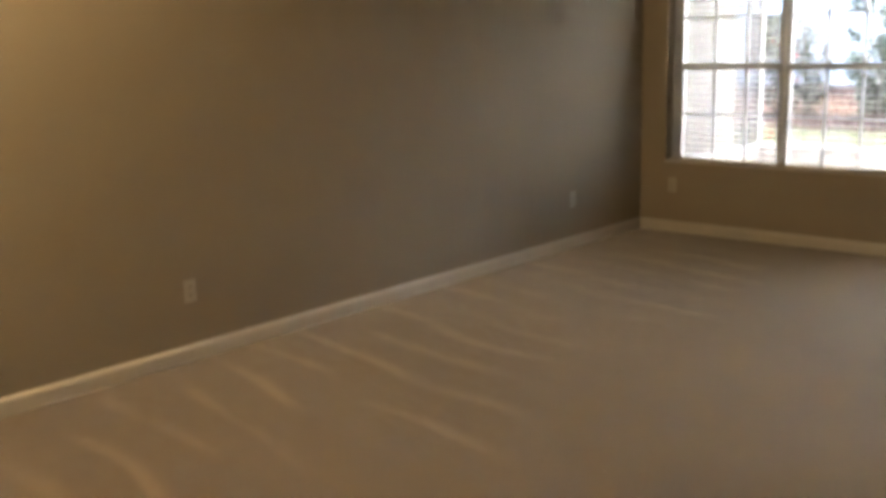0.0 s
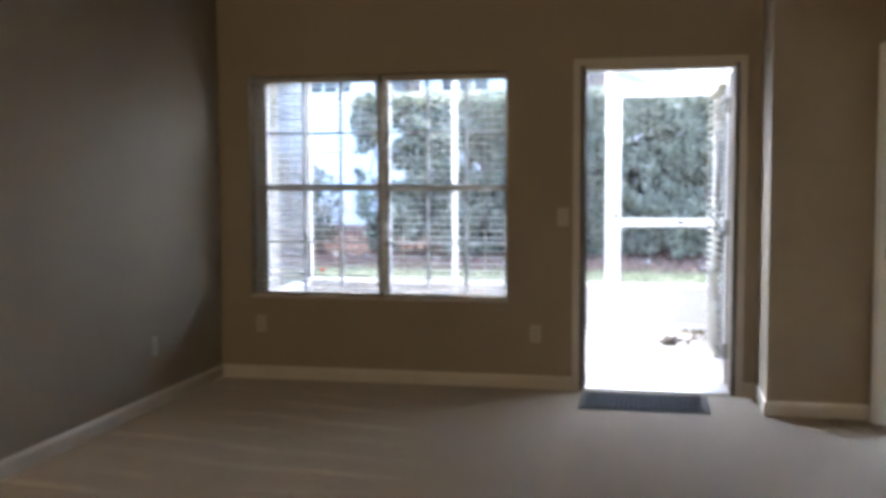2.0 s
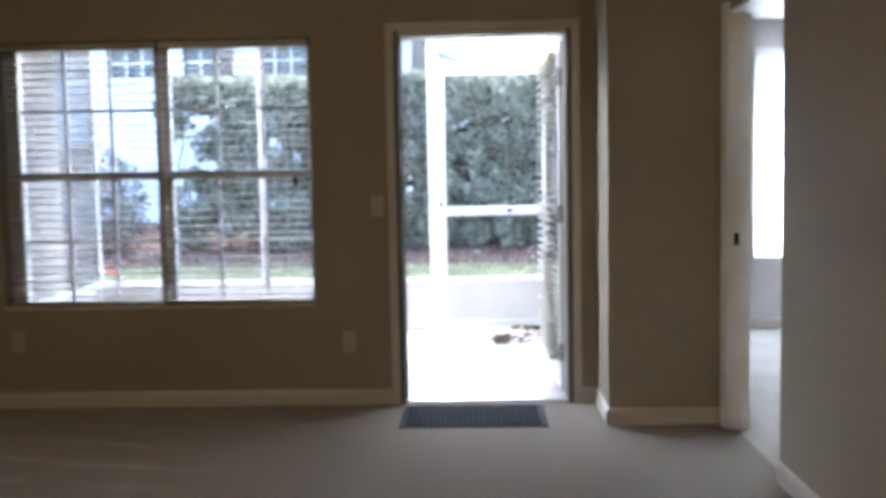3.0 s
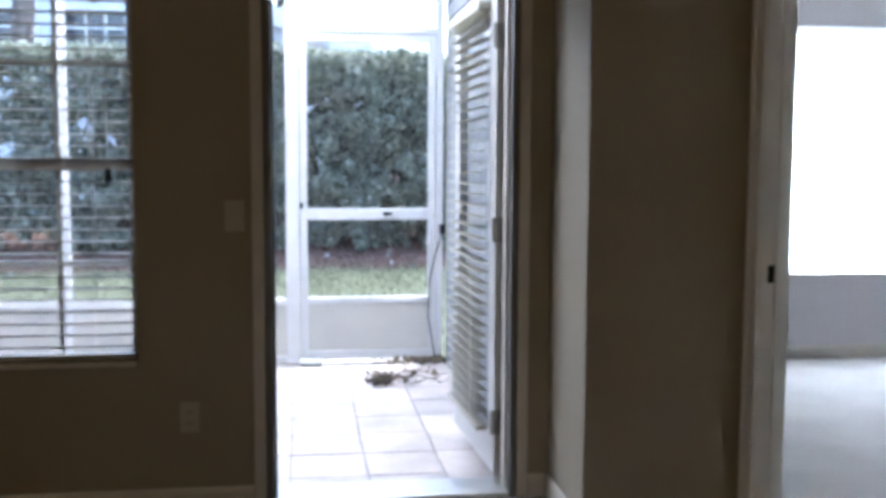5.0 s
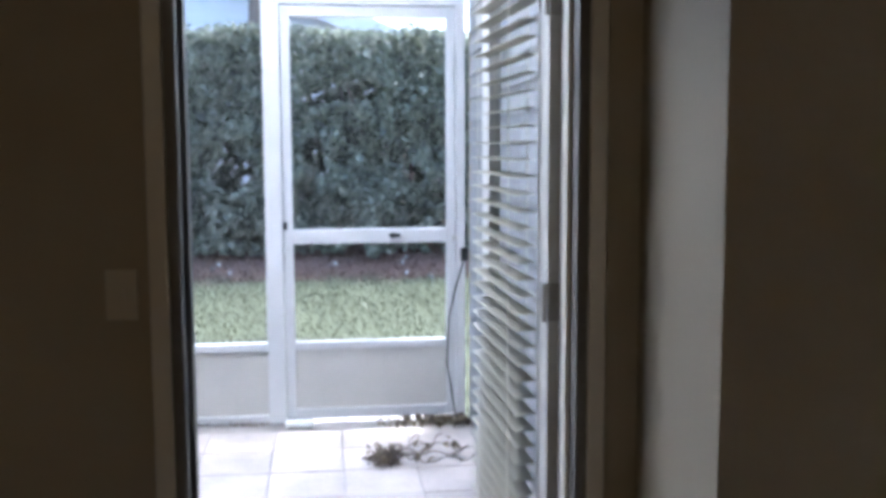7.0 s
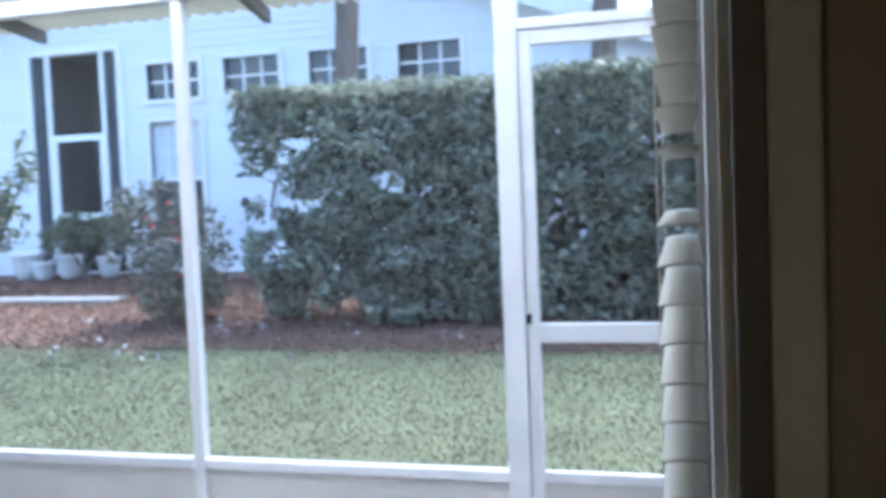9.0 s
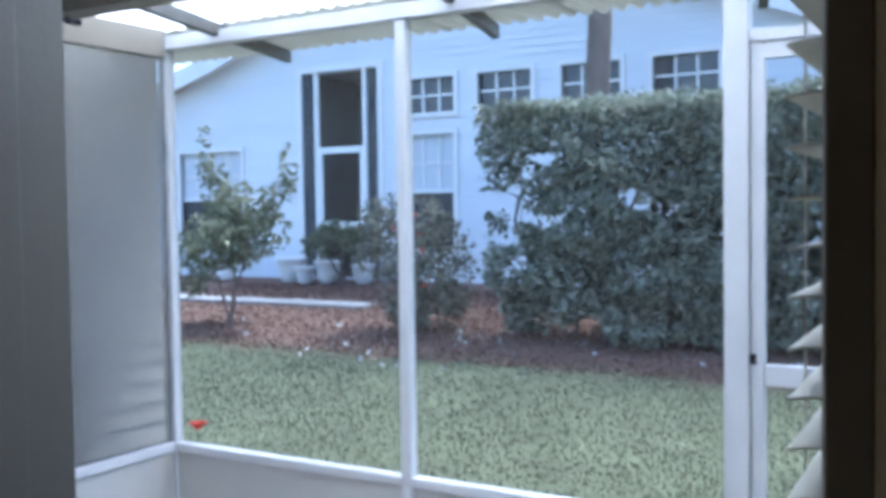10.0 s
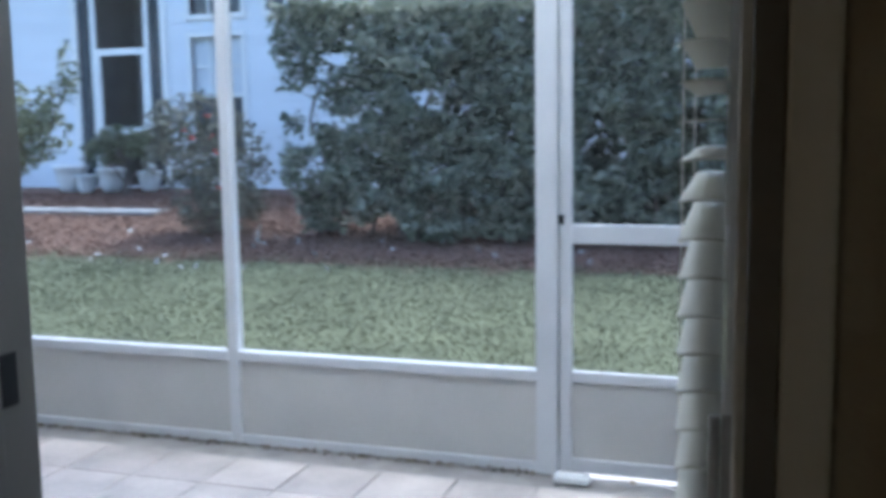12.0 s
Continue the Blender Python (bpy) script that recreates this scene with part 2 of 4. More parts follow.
M_SHADE = sheer_mat("white_shade_cloth", (0.92, 0.93, 0.94), 0.8, translucent=True)
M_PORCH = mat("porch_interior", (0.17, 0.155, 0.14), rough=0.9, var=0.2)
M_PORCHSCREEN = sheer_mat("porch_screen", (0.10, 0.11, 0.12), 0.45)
M_BARK = mat("bark", (0.15, 0.12, 0.10), rough=0.95, var=0.35, scale=9, bump=0.9, fine=45, stretch=(1, 1, 0.35))
M_HEDGE = leaf_mat("hedge_leaves", (0.058, 0.07, 0.05), (0.26, 0.285, 0.21), 0.4)
# sunlight on the clipped top is put into these paler leaf colours
M_HEDGETOP = leaf_mat("hedge_sunlit_top", (0.12, 0.14, 0.09), (0.30, 0.32, 0.22), 0.5)
M_SHRUB = leaf_mat("shrub_leaves", (0.062, 0.072, 0.04), (0.21, 0.225, 0.13), 0.6)
M_DARKSHRUB = leaf_mat("dark_shrub_leaves", (0.05, 0.058, 0.042), (0.19, 0.18, 0.13), 0.6)
M_RED = mat("red_petals", (0.65, 0.03, 0.02), rough=0.5, var=0.15, scale=30)
M_BLADE = leaf_mat("grass_blades", (0.075, 0.085, 0.048), (0.115, 0.125, 0.075), 0.9)
M_CHIP = leaf_mat("bark_chips", (0.130, 0.080, 0.060), (0.160, 0.101, 0.077), 0.95)
M_LITTER = leaf_mat("dry_leaves", (0.06, 0.045, 0.03), (0.30, 0.25, 0.18), 0.9)
M_KERB = mat("pale_concrete", (0.30, 0.295, 0.285), rough=0.9, var=0.15, scale=6, bump=0.3)
M_LAMPGLASS = bpy.data.materials.new("lit_frosted_glass")
M_LAMPGLASS.use_nodes = True
M_LAMPGLASS.node_tree.nodes["Principled BSDF"].inputs["Emission Color"].default_value = (1.0, 0.66, 0.32, 1)
M_LAMPGLASS.node_tree.nodes["Principled BSDF"].inputs["Emission Strength"].default_value = 2.0
M_GROUND = ground_mat()


# ---- building helpers ----
def box(bm, x0, x1, y0, y1, z0, z1, bevel=0.0):
    v = [bm.verts.new((x, y, z)) for z in (z0, z1) for y in (y0, y1) for x in (x0, x1)]
    f = [bm.faces.new([v[i] for i in q]) for q in ((0, 2, 3, 1), (4, 5, 7, 6), (0, 1, 5, 4), (2, 6, 7, 3), (0, 4, 6, 2), (1, 3, 7, 5))]
    if bevel:
        edges = list({e for q in f for e in q.edges})
        bmesh.ops.bevel(bm, geom=edges, offset=bevel, segments=2, profile=0.5, affect="EDGES")
    return bm


def boxes(*dims, bevel=0.0):
    bm = bmesh.new()
    for d in dims:
        box(bm, *d, bevel=bevel)
    return bm


def part(name, bm, material, parent=None, label="", smooth=False):
    me = bpy.data.meshes.new(name)
    bm.to_mesh(me)
    bm.free()
    me.materials.append(material)
    if smooth:
        for q in me.polygons:
            q.use_smooth = True
    ob = new(name, me)
    if parent:
        ob.parent = parent
    if label:
        tagged(ob, label)
    return ob


def piece(name, me, parent, m):
    ob = new(name, me)
    ob.parent = parent
    ob.matrix_basis = m
    return ob


def holder(name, label, category, at=(0, 0, 0), group="", kind=""):
    e = new(name)
    e.empty_display_size = 0.1
    e.location = at
    return tagged(e, label, category, group, kind)


def shift(bm, d):
    bmesh.ops.translate(bm, verts=bm.verts, vec=d)
    return bm


def tube(points, radius, sides=8, taper=1.0):
    """A round rod along a line of points."""
    bm = bmesh.new()
    pts = [Vector(p) for p in points]
    rings = []
    for i, p in enumerate(pts):
        d = (pts[min(i + 1, len(pts) - 1)] - pts[max(i - 1, 0)]).normalized()
        a = d.orthogonal().normalized()
        b = d.cross(a)
        r = radius * (1 + (taper - 1) * i / max(1, len(pts) - 1))
        rings.append([bm.verts.new(p + r * (math.cos(2 * math.pi * k / sides) * a + math.sin(2 * math.pi * k / sides) * b)) for k in range(sides)])
    for r0, r1 in zip(rings, rings[1:]):
        for k in range(sides):
            bm.faces.new((r0[k], r0[(k + 1) % sides], r1[(k + 1) % sides], r1[k]))
    bm.faces.new(rings[0][::-1])
    bm.faces.new(rings[-1])
    bmesh.ops.recalc_face_normals(bm, faces=bm.faces)
    return bm


def holed(axis, p0, p1, u0, u1, z0, z1, holes):
    """A wall slab with openings cut through: axis 'y' runs along x, 'x' along y. Holes: (ua, ub, za, zb)."""
    us = sorted({u0, u1, *(h[0] for h in holes), *(h[1] for h in holes)})
    zs = sorted({z0, z1, *(h[2] for h in holes), *(h[3] for h in holes)})
    nu, nz = len(us) - 1, len(zs) - 1

    def solid(i, k):
        if not (0 <= i < nu and 0 <= k < nz):
            return False
        cu, cz = (us[i] + us[i + 1]) / 2, (zs[k] + zs[k + 1]) / 2
        return not any(a < cu < b and c < cz < d for a, b, c, d in holes)

    bm = bmesh.new()
    seen = {}

    def v(u, p, z):
        key = (u, p, z)
        if key not in seen:
            seen[key] = bm.verts.new((u, p, z) if axis == "y" else (p, u, z))
        return seen[key]

    for i in range(nu):
        for k in range(nz):
            if not solid(i, k):
                continue
            a, b, c, d = us[i], us[i + 1], zs[k], zs[k + 1]
            for p in (p0, p1):
                bm.faces.new((v(a, p, c), v(b, p, c), v(b, p, d), v(a, p, d)))
            for di, dk, q in ((-1, 0, ((a, c), (a, d))), (1, 0, ((b, c), (b, d))), (0, -1, ((a, c), (b, c))), (0, 1, ((a, d), (b, d)))):
                if not solid(i + di, k + dk):
                    (ua, za), (ub, zb) = q
                    bm.faces.new((v(ua, p0, za), v(ub, p0, zb), v(ub, p1, zb), v(ua, p1, za)))
    bmesh.ops.recalc_face_normals(bm, faces=bm.faces)
    return bm


def leaves(count, place, size, rng, aspect=2.0):
    """Many small folded leaves; place(rng) gives a point or None."""
    co, fa = [], []
    while count > 0:
        p = place(rng)
        count -= 1
        if p is None:
            continue
        s = size * rng.uniform(0.6, 1.3)
        e = Euler((rng.uniform(-1.2, 1.2), rng.uniform(-1.2, 1.2), rng.uniform(0, 6.28)))
        m = e.to_matrix()
        b = len(co)
        for q in ((-s * aspect / 2, 0, 0), (0, -s / 2, s * 0.12), (s * aspect / 2, 0, 0), (0, s / 2, s * 0.12)):
            w = m @ Vector(q)
            co.append((p[0] + w.x, p[1] + w.y, p[2] + w.z))
        fa.append((b, b + 1, b + 2, b + 3))
    return co, fa


def raw(name, co, fa, material, parent=None, label=""):
    me = bpy.data.meshes.new(name)
    me.from_pydata(co, [], fa)
    me.materials.append(material)
    ob = new(name, me)
    if parent:
        ob.parent = parent
    if label:
        tagged(ob, label)
    return ob


# ---- plan ----
LEFT, RIGHT, BACK, CEIL = -2.49, 1.655, -13.5, 3.3
EAST_T = 0.095
JOG_X, JOG_Y = 1.077, -0.505
WT = 0.15
WIN = (-2.265, -0.495, 0.559, 2.06)
DOOR_W, DOOR_H = 0.92, 2.05
PZ = -0.07
SCREEN_Y, PATIO_L, PATIO_R = 3.146, -2.937, 1.12
BED_Y = 2.5


def structure(name, bm, material, label):
    return tagged(part(name, bm, material), label, name.split("_")[0], kind="structure")


def ground_z(x, y):
    t = min(1.0, max(0.0, (y - 7.4) / 4.6))
    return -0.16 + 0.0312 * min(10.0, max(0.0, y - 3.2)) + 0.06 * min(1.0, max(0.0, (y - 3.2) / 4)) + 0.32 * t * t * (3 - 2 * t)


# ---- living room ----
structure("wall_north", holed("y", 0, WT, LEFT - WT, JOG_X, -0.2, CEIL, [WIN, (-0.03, DOOR_W + 0.03, -0.2, DOOR_H + 0.03)]), M_WALL,
          "beige painted wall with a window and a patio door")
structure("wall_west", boxes((LEFT - WT, LEFT, BACK, 0, -0.2, CEIL)), M_WALL, "long plain beige painted wall")
structure("wall_south", boxes((LEFT - WT, 6.0, BACK - WT, BACK, -0.2, CEIL)), M_WALL, "plain beige wall behind the walker")
structure("wall_jog", boxes((JOG_X, RIGHT + EAST_T, JOG_Y, JOG_Y + 0.12, -0.2, CEIL), (JOG_X, JOG_X + 0.13, JOG_Y + 0.12, WT, -0.2, CEIL)), M_WALL,
          "beige wall corner that juts into the room beside the patio door")
BD0, BD1 = -1.45, -0.60
HALL_X, HALL_Y = 6.0, -3.4
structure("wall_east", holed("x", RIGHT, RIGHT + EAST_T, HALL_Y, JOG_Y, -0.2, CEIL, [(BD0, BD1, -0.2, 2.06)]), M_WALL,
          "beige wall with an open doorway to the bedroom")
structure("wall_hall", boxes((RIGHT + EAST_T, HALL_X, HALL_Y, HALL_Y + 0.12, -0.2, CEIL)), M_WALL,
          "plain beige wall beside the walker")
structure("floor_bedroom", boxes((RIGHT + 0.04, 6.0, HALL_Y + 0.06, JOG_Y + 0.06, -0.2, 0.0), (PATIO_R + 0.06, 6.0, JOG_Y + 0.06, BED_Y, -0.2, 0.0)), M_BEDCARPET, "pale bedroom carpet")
structure("floor", boxes((LEFT - WT, RIGHT + 0.04, HALL_Y + 0.06, 0.0, -0.2, 0.0), (LEFT - WT, HALL_X, BACK, HALL_Y + 0.06, -0.2, 0.0)), M_CARPET,
          "brown-beige carpet with vacuum cleaner strokes")
structure("ceiling", boxes((LEFT - WT, 6.0, BACK - WT, WT, CEIL, CEIL + 0.15), (JOG_X, 6.0, WT, BED_Y + WT, CEIL, CEIL + 0.15)), M_CEIL, "pale painted ceiling")
structure("ceiling_bedroom", boxes((RIGHT + EAST_T, 6.0, HALL_Y + 0.12, JOG_Y + 0.12, 2.46, 2.56), (PATIO_R + 0.12, 6.0, JOG_Y + 0.12, BED_Y, 2.46, 2.56)), M_CEIL, "white painted bedroom ceiling")


def baseboard(name, axis, p, out, u0, u1):
    """A board with a rounded top along a wall; out is +1 or -1 into the room."""
    prof = ((0, 0), (0.014, 0), (0.014, 0.065), (0.009, 0.080), (0.004, 0.086), (0, 0.087))
    bm = bmesh.new()
    ends = []
    for u in (u0, u1):
        ends.append([bm.verts.new(((u, p + out * d, z) if axis == "y" else (p + out * d, u, z))) for d, z in prof])
    for k in range(len(prof)):
        j = (k + 1) % len(prof)
        bm.faces.new((ends[0][k], ends[0][j], ends[1][j], ends[1][k]))
    bm.faces.new(ends[0])
    bm.faces.new(ends[1])
    bmesh.ops.recalc_face_normals(bm, faces=bm.faces)
    return structure(name, bm, M_TRIM, "white painted baseboard along the wall")


baseboard("baseboard", "y", 0, -1, LEFT + 0.014, -0.075)
baseboard("baseboard", "x", LEFT, 1, BACK, 0)
baseboard("baseboard", "y", 0, -1, DOOR_W + 0.075, JOG_X - 0.014)
baseboard("baseboard", "x", JOG_X, -1, JOG_Y - 0.014, 0)
baseboard("baseboard", "y", JOG_Y, -1, JOG_X, RIGHT - 0.02)
baseboard("baseboard", "x", RIGHT, -1, HALL_Y, BD0)
baseboard("baseboard", "y", HALL_Y, -1, RIGHT, HALL_X - 0.014)
baseboard("baseboard", "x", HALL_X, -1, BACK, HALL_Y)
baseboard("baseboard", "y", BED_Y, -1, JOG_X + 0.13, 6.0)


# window with two double-hung units, each six lights over six
def window_unit(parent, x0, x1, z0, z1, y, wide=0.0):
    bar = 0.028
    zm = (z0 + z1) / 2
    if wide:
        part("jamb_filler", boxes((x0, x0 + wide, y + 0.01, y + 0.055, z0, z1), bevel=0.003), M_SASH, parent)
        x0 += wide
    part("window_frame", boxes((x0, x0 + bar, y, y + 0.06, z0, z1), (x1 - bar, x1, y, y + 0.06, z0, z1),
                               (x0 + bar, x1 - bar, y, y + 0.06, z0, z0 + bar), (x0 + bar, x1 - bar, y, y + 0.06, z1 - bar, z1)), M_SASH, parent)
    part("meeting_rail", boxes((x0 + bar, x1 - bar, y + 0.004, y + 0.05, zm - 0.022, zm + 0.022), bevel=0.003), M_SASH, parent)
    for a, b in ((z0 + bar, zm - 0.022), (zm + 0.022, z1 - bar)):
        c = (a + b) / 2
        part("muntin", boxes((x0 + bar, x1 - bar, y + 0.018, y + 0.036, c - 0.009, c + 0.009)), M_SASH, parent)
        for k in (1, 2):
            u = x0 + bar + (x1 - x0 - 2 * bar) * k / 3
            part("muntin", boxes((u - 0.009, u + 0.009, y + 0.016, y + 0.038, a, b)), M_SASH, parent)
        g = part("pane", boxes((x0 + bar, x1 - bar, y + 0.025, y + 0.029, a, b)), M_GLASS, parent)
        g.visible_shadow = False


win1 = holder("window_1", "white vinyl double window with divided panes", "window", (-1.35, 0.1, 0.559), kind="structure")
XM = -1.35


def at_origin(thing):
    """Keeps the parts of a thing where they were built."""
    for c in thing.children:
        c.matrix_parent_inverse = Matrix.Translation(thing.location).inverted()


window_unit(win1, WIN[0] + 0.002, XM - 0.0135, WIN[2] + 0.002, WIN[3] - 0.002, 0.085, 0.06)
window_unit(win1, XM + 0.0135, WIN[1] - 0.002, WIN[2] + 0.002, WIN[3] - 0.002, 0.085)
part("mullion", boxes((XM - 0.013, XM + 0.013, 0.078, 0.148, WIN[2] + 0.002, WIN[3] - 0.002), bevel=0.003), M_VINYL, win1)
part("window_sill", boxes((WIN[0] + 0.002, WIN[1] - 0.002, -0.018, 0.083, WIN[2] + 0.001, WIN[2] + 0.02), bevel=0.004), M_TRIM, win1)
at_origin(win1)


def slat_mesh(length, material, depth=0.053):
    """One gently crowned blind slat, along x."""
    bm = bmesh.new()
    rows = []
    for k in range(5):
        t = k / 4 - 0.5
        z = 0.0022 * (1 - (2 * t) ** 2)
        rows.append([[bm.verts.new((sx * length / 2, t * depth, z + dz)) for sx in (-1, 1)] for dz in (0.0, 0.0026)])
    for a, b in zip(rows, rows[1:]):
        for lv in (0, 1):
            bm.faces.new((a[lv][0], a[lv][1], b[lv][1], b[lv][0]))
        for sx in (0, 1):
            bm.faces.new((a[0][sx], b[0][sx], b[1][sx], a[1][sx]))
    for a in (rows[0], rows[-1]):
        bm.faces.new((a[0][0], a[0][1], a[1][1], a[1][0]))
    bmesh.ops.recalc_face_normals(bm, faces=bm.faces)
    me = bpy.data.meshes.new("slat")
    bm.to_mesh(me)
    bm.free()
    me.materials.append(material)
    return me


def blind(name, label, x0, x1, z0, z1, y, pitch=0.044, tilt=1.0, group="", material=None):
    """A venetian blind that hangs along x at depth y."""
    b = holder(name, label, "blind", ((x0 + x1) / 2, y, z1), group)
    w = x1 - x0
    part("headrail", boxes((-w / 2, w / 2, -0.026, 0.026, -0.042, 0), bevel=0.003), M_SLAT, b)
    part("bottom_rail", boxes((-w / 2, w / 2, -0.024, 0.024, z0 - z1, z0 - z1 + 0.02), bevel=0.004), M_SLAT, b)
    me = slat_mesh(w, material or M_SLAT_PALE)
    z = -0.065
    i = 0
    while z > z0 - z1 + 0.035:
        r = random.Random(i * 7 + int(x0 * 100))
        piece("slat", me, b, pose(0, 0, z, tilt + r.uniform(-1.5, 1.5), r.uniform(-0.12, 0.12)))
        z -= pitch
        i += 1
    for u in (-w * 0.33, w * 0.33):
        part("ladder_cord", tube([(u, -0.027, -0.04), (u, -0.027, z0 - z1 + 0.01)], 0.0014, 5), M_CORD, b)
        part("ladder_cord", tube([(u, 0.027, -0.04), (u, 0.027, z0 - z1 + 0.01)], 0.0014, 5), M_CORD, b)
    return b


blind("window_blind", "ivory venetian blind lowered with open slats in the window", WIN[0] + 0.012, XM - 0.006, WIN[2] + 0.022, WIN[3] - 0.004, 0.045, group="living room window blinds")
wb = blind("window_blind", "ivory venetian blind lowered with open slats in the window", XM + 0.006, WIN[1] - 0.012, WIN[2] + 0.022, WIN[3] - 0.004, 0.045, group="living room window blinds")
part("cord_tassel", tube([(0.335, -0.035, -0.76), (0.335, -0.035, -0.77), (0.335, -0.035, -0.81)], 0.008, 8, 1.5), M_BLACK, wb, "dark cord tassel")
part("pull_cord", tube([(0.335, -0.034, -0.04), (0.335, -0.035, -0.76)], 0.0015, 5), M_CORD, wb)

# patio door frame and leaf
df = holder("door_frame", "wooden patio door frame with dark taupe jambs", "door frame", (0.43, 0.07, 0.0), kind="structure")
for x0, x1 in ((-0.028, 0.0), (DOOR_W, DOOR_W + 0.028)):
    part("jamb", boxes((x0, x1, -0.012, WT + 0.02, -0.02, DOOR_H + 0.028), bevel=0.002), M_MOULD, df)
part("head_jamb", boxes((0.001, DOOR_W - 0.001, -0.012, WT + 0.02, DOOR_H, DOOR_H + 0.027)), M_TRIM, df)
for x0, x1 in ((-0.072, -0.0285), (DOOR_W + 0.0285, DOOR_W + 0.072)):
    part("casing", boxes((x0, x1, -0.016, -0.001, 0.0, DOOR_H + 0.072), bevel=0.004), M_TRIM, df)
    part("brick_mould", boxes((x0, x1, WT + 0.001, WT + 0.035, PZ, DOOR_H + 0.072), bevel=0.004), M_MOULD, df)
part("head_casing", boxes((-0.0285, DOOR_W + 0.0285, -0.016, -0.001, DOOR_H + 0.0285, DOOR_H + 0.072), bevel=0.004), M_TRIM, df)
part("head_mould", boxes((-0.0285, DOOR_W + 0.0285, WT + 0.001, WT + 0.035, DOOR_H + 0.0285, DOOR_H + 0.072), bevel=0.004), M_VINYL, df)
# this stop takes the dark jamb colour, the opposite one the trim colour
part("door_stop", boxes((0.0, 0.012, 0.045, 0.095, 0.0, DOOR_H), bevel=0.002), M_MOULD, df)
part("door_stop", boxes((DOOR_W - 0.012, DOOR_W, 0.045, 0.095, 0.0, DOOR_H), bevel=0.002), M_TRIM, df)
part("threshold", boxes((0.001, DOOR_W - 0.001, 0.0, WT + 0.05, -0.06, 0.018), bevel=0.006), M_STEEL, df, "worn aluminium threshold")
part("strike_plate", boxes((-0.0005, 0.003, 0.105, 0.135, 1.06, 1.13), bevel=0.001), M_BLACK, df, "dark strike plate")
at_origin(df)

LEAF_AT = (DOOR_W + 0.017, WT + 0.042, 0.0)
LEAF_TURN = radians(2.3)
leaf = holder("patio_door", "white glazed patio door standing open onto the patio", "door", LEAF_AT)
leaf.rotation_euler = (0, 0, LEAF_TURN)
LW, LZ0, LZ1 = 0.85, 0.03, 2.035
part("leaf", boxes((-0.042, 0.0, 0, 0.11, LZ0, LZ1), (-0.042, 0.0, LW - 0.11, LW, LZ0, LZ1), (-0.042, 0.0, 0.11, LW - 0.11, LZ0, LZ0 + 0.2),
                   (-0.042, 0.0, 0.11, LW - 0.11, LZ1 - 0.12, LZ1)), M_LEAF, leaf)
gl = part("pane", boxes((-0.024, -0.018, 0.11, LW - 0.11, LZ0 + 0.2, LZ1 - 0.12)), M_GLASS, leaf)
gl.visible_shadow = False
for z in (0.25, 1.05, 1.83):
    h = part("hinge", tube([(-0.052, -0.006, z - 0.05), (-0.052, -0.006, z + 0.05)], 0.006, 10), M_HINGE, leaf, "tarnished dark hinge")
    part("hinge_plate", boxes((-0.044, -0.004, -0.0035, -0.0005, z - 0.05, z + 0.05), bevel=0.001), M_HINGE, h)
db = blind("door_blind", "ivory venetian blind on the open patio door", -0.325, 0.325, 0.19, 1.985, 0.0, pitch=0.046, tilt=3, material=M_SLAT)
db.matrix_basis = Matrix.Translation((LEAF_AT[0], LEAF_AT[1], 1.985)) @ Matrix.Rotation(LEAF_TURN, 4, "Z") @ Matrix.Translation((-0.072, 0.425, 0)) @ Matrix.Rotation(radians(-90), 4, "Z")


# outlets and switch
def plate(name, label, cat, m, switch=False):
    e = holder(name, label, cat)
    part("cover_plate", boxes((-0.036, 0.036, -0.006, 0, -0.058, 0.058), bevel=0.003), M_PLATE, e)
    if switch:
        part("toggle", boxes((-0.006, 0.006, -0.016, -0.006, -0.008, 0.014), bevel=0.002), M_PLATE, e)
    else:
        for z in (-0.021, 0.021):
            part("socket", boxes((-0.016, 0.016, -0.0085, -0.006, z - 0.014, z + 0.014), bevel=0.002), M_PLATE, e)
            part("slot", boxes((-0.008, -0.005, -0.0095, -0.0085, z - 0.006, z + 0.006), (0.005, 0.008, -0.0095, -0.0085, z - 0.006, z + 0.006)), M_SLOT, e)
    e.matrix_basis = m
    return e


OUT = "ivory wall outlet set low on the beige wall"
plate("wall_outlet", OUT, "outlet", pose(LEFT, -4.35, 0.365, 0, 0, 90))
plate("wall_outlet", OUT, "outlet", pose(LEFT, -0.98, 0.37, 0, 0, 90))
plate("wall_outlet", OUT, "outlet", pose(-2.2, 0, 0.38))
plate("wall_outlet", OUT, "outlet", pose(-0.31, 0, 0.36))
plate("light_switch", "ivory light switch on the wall beside the patio door", "switch", pose(-0.135, 0, 1.12), True)

# doormat
dm = holder("doormat", "dark grey ribbed doormat lying inside the patio door", "mat", (0.385, -0.315, 0.0))
part("rubber_border", boxes((-0.385, 0.385, -0.235, 0.235, 0.0, 0.008), bevel=0.003), M_BLACK, dm)
for k in range(24):
    part("rib", boxes((-0.35 + 0.0292 * k, -0.35 + 0.0292 * k + 0.024, -0.21, 0.21, 0.0082, 0.015), bevel=0.003), M_MAT, dm)

# ceiling lamp behind the walker
cl = holder("ceiling_lamp", "small frosted ceiling lamp giving warm light", "lamp", (-2.0, -6.2, CEIL))
part("base", tube([(0, 0, 0), (0, 0, -0.03)], 0.12, 24), M_STEEL, cl)
part("shade", tube([(0, 0, -0.03), (0, 0, -0.07), (0, 0, -0.11), (0, 0, -0.13)], 0.13, 24, 0.35), M_LAMPGLASS, cl, smooth=True)

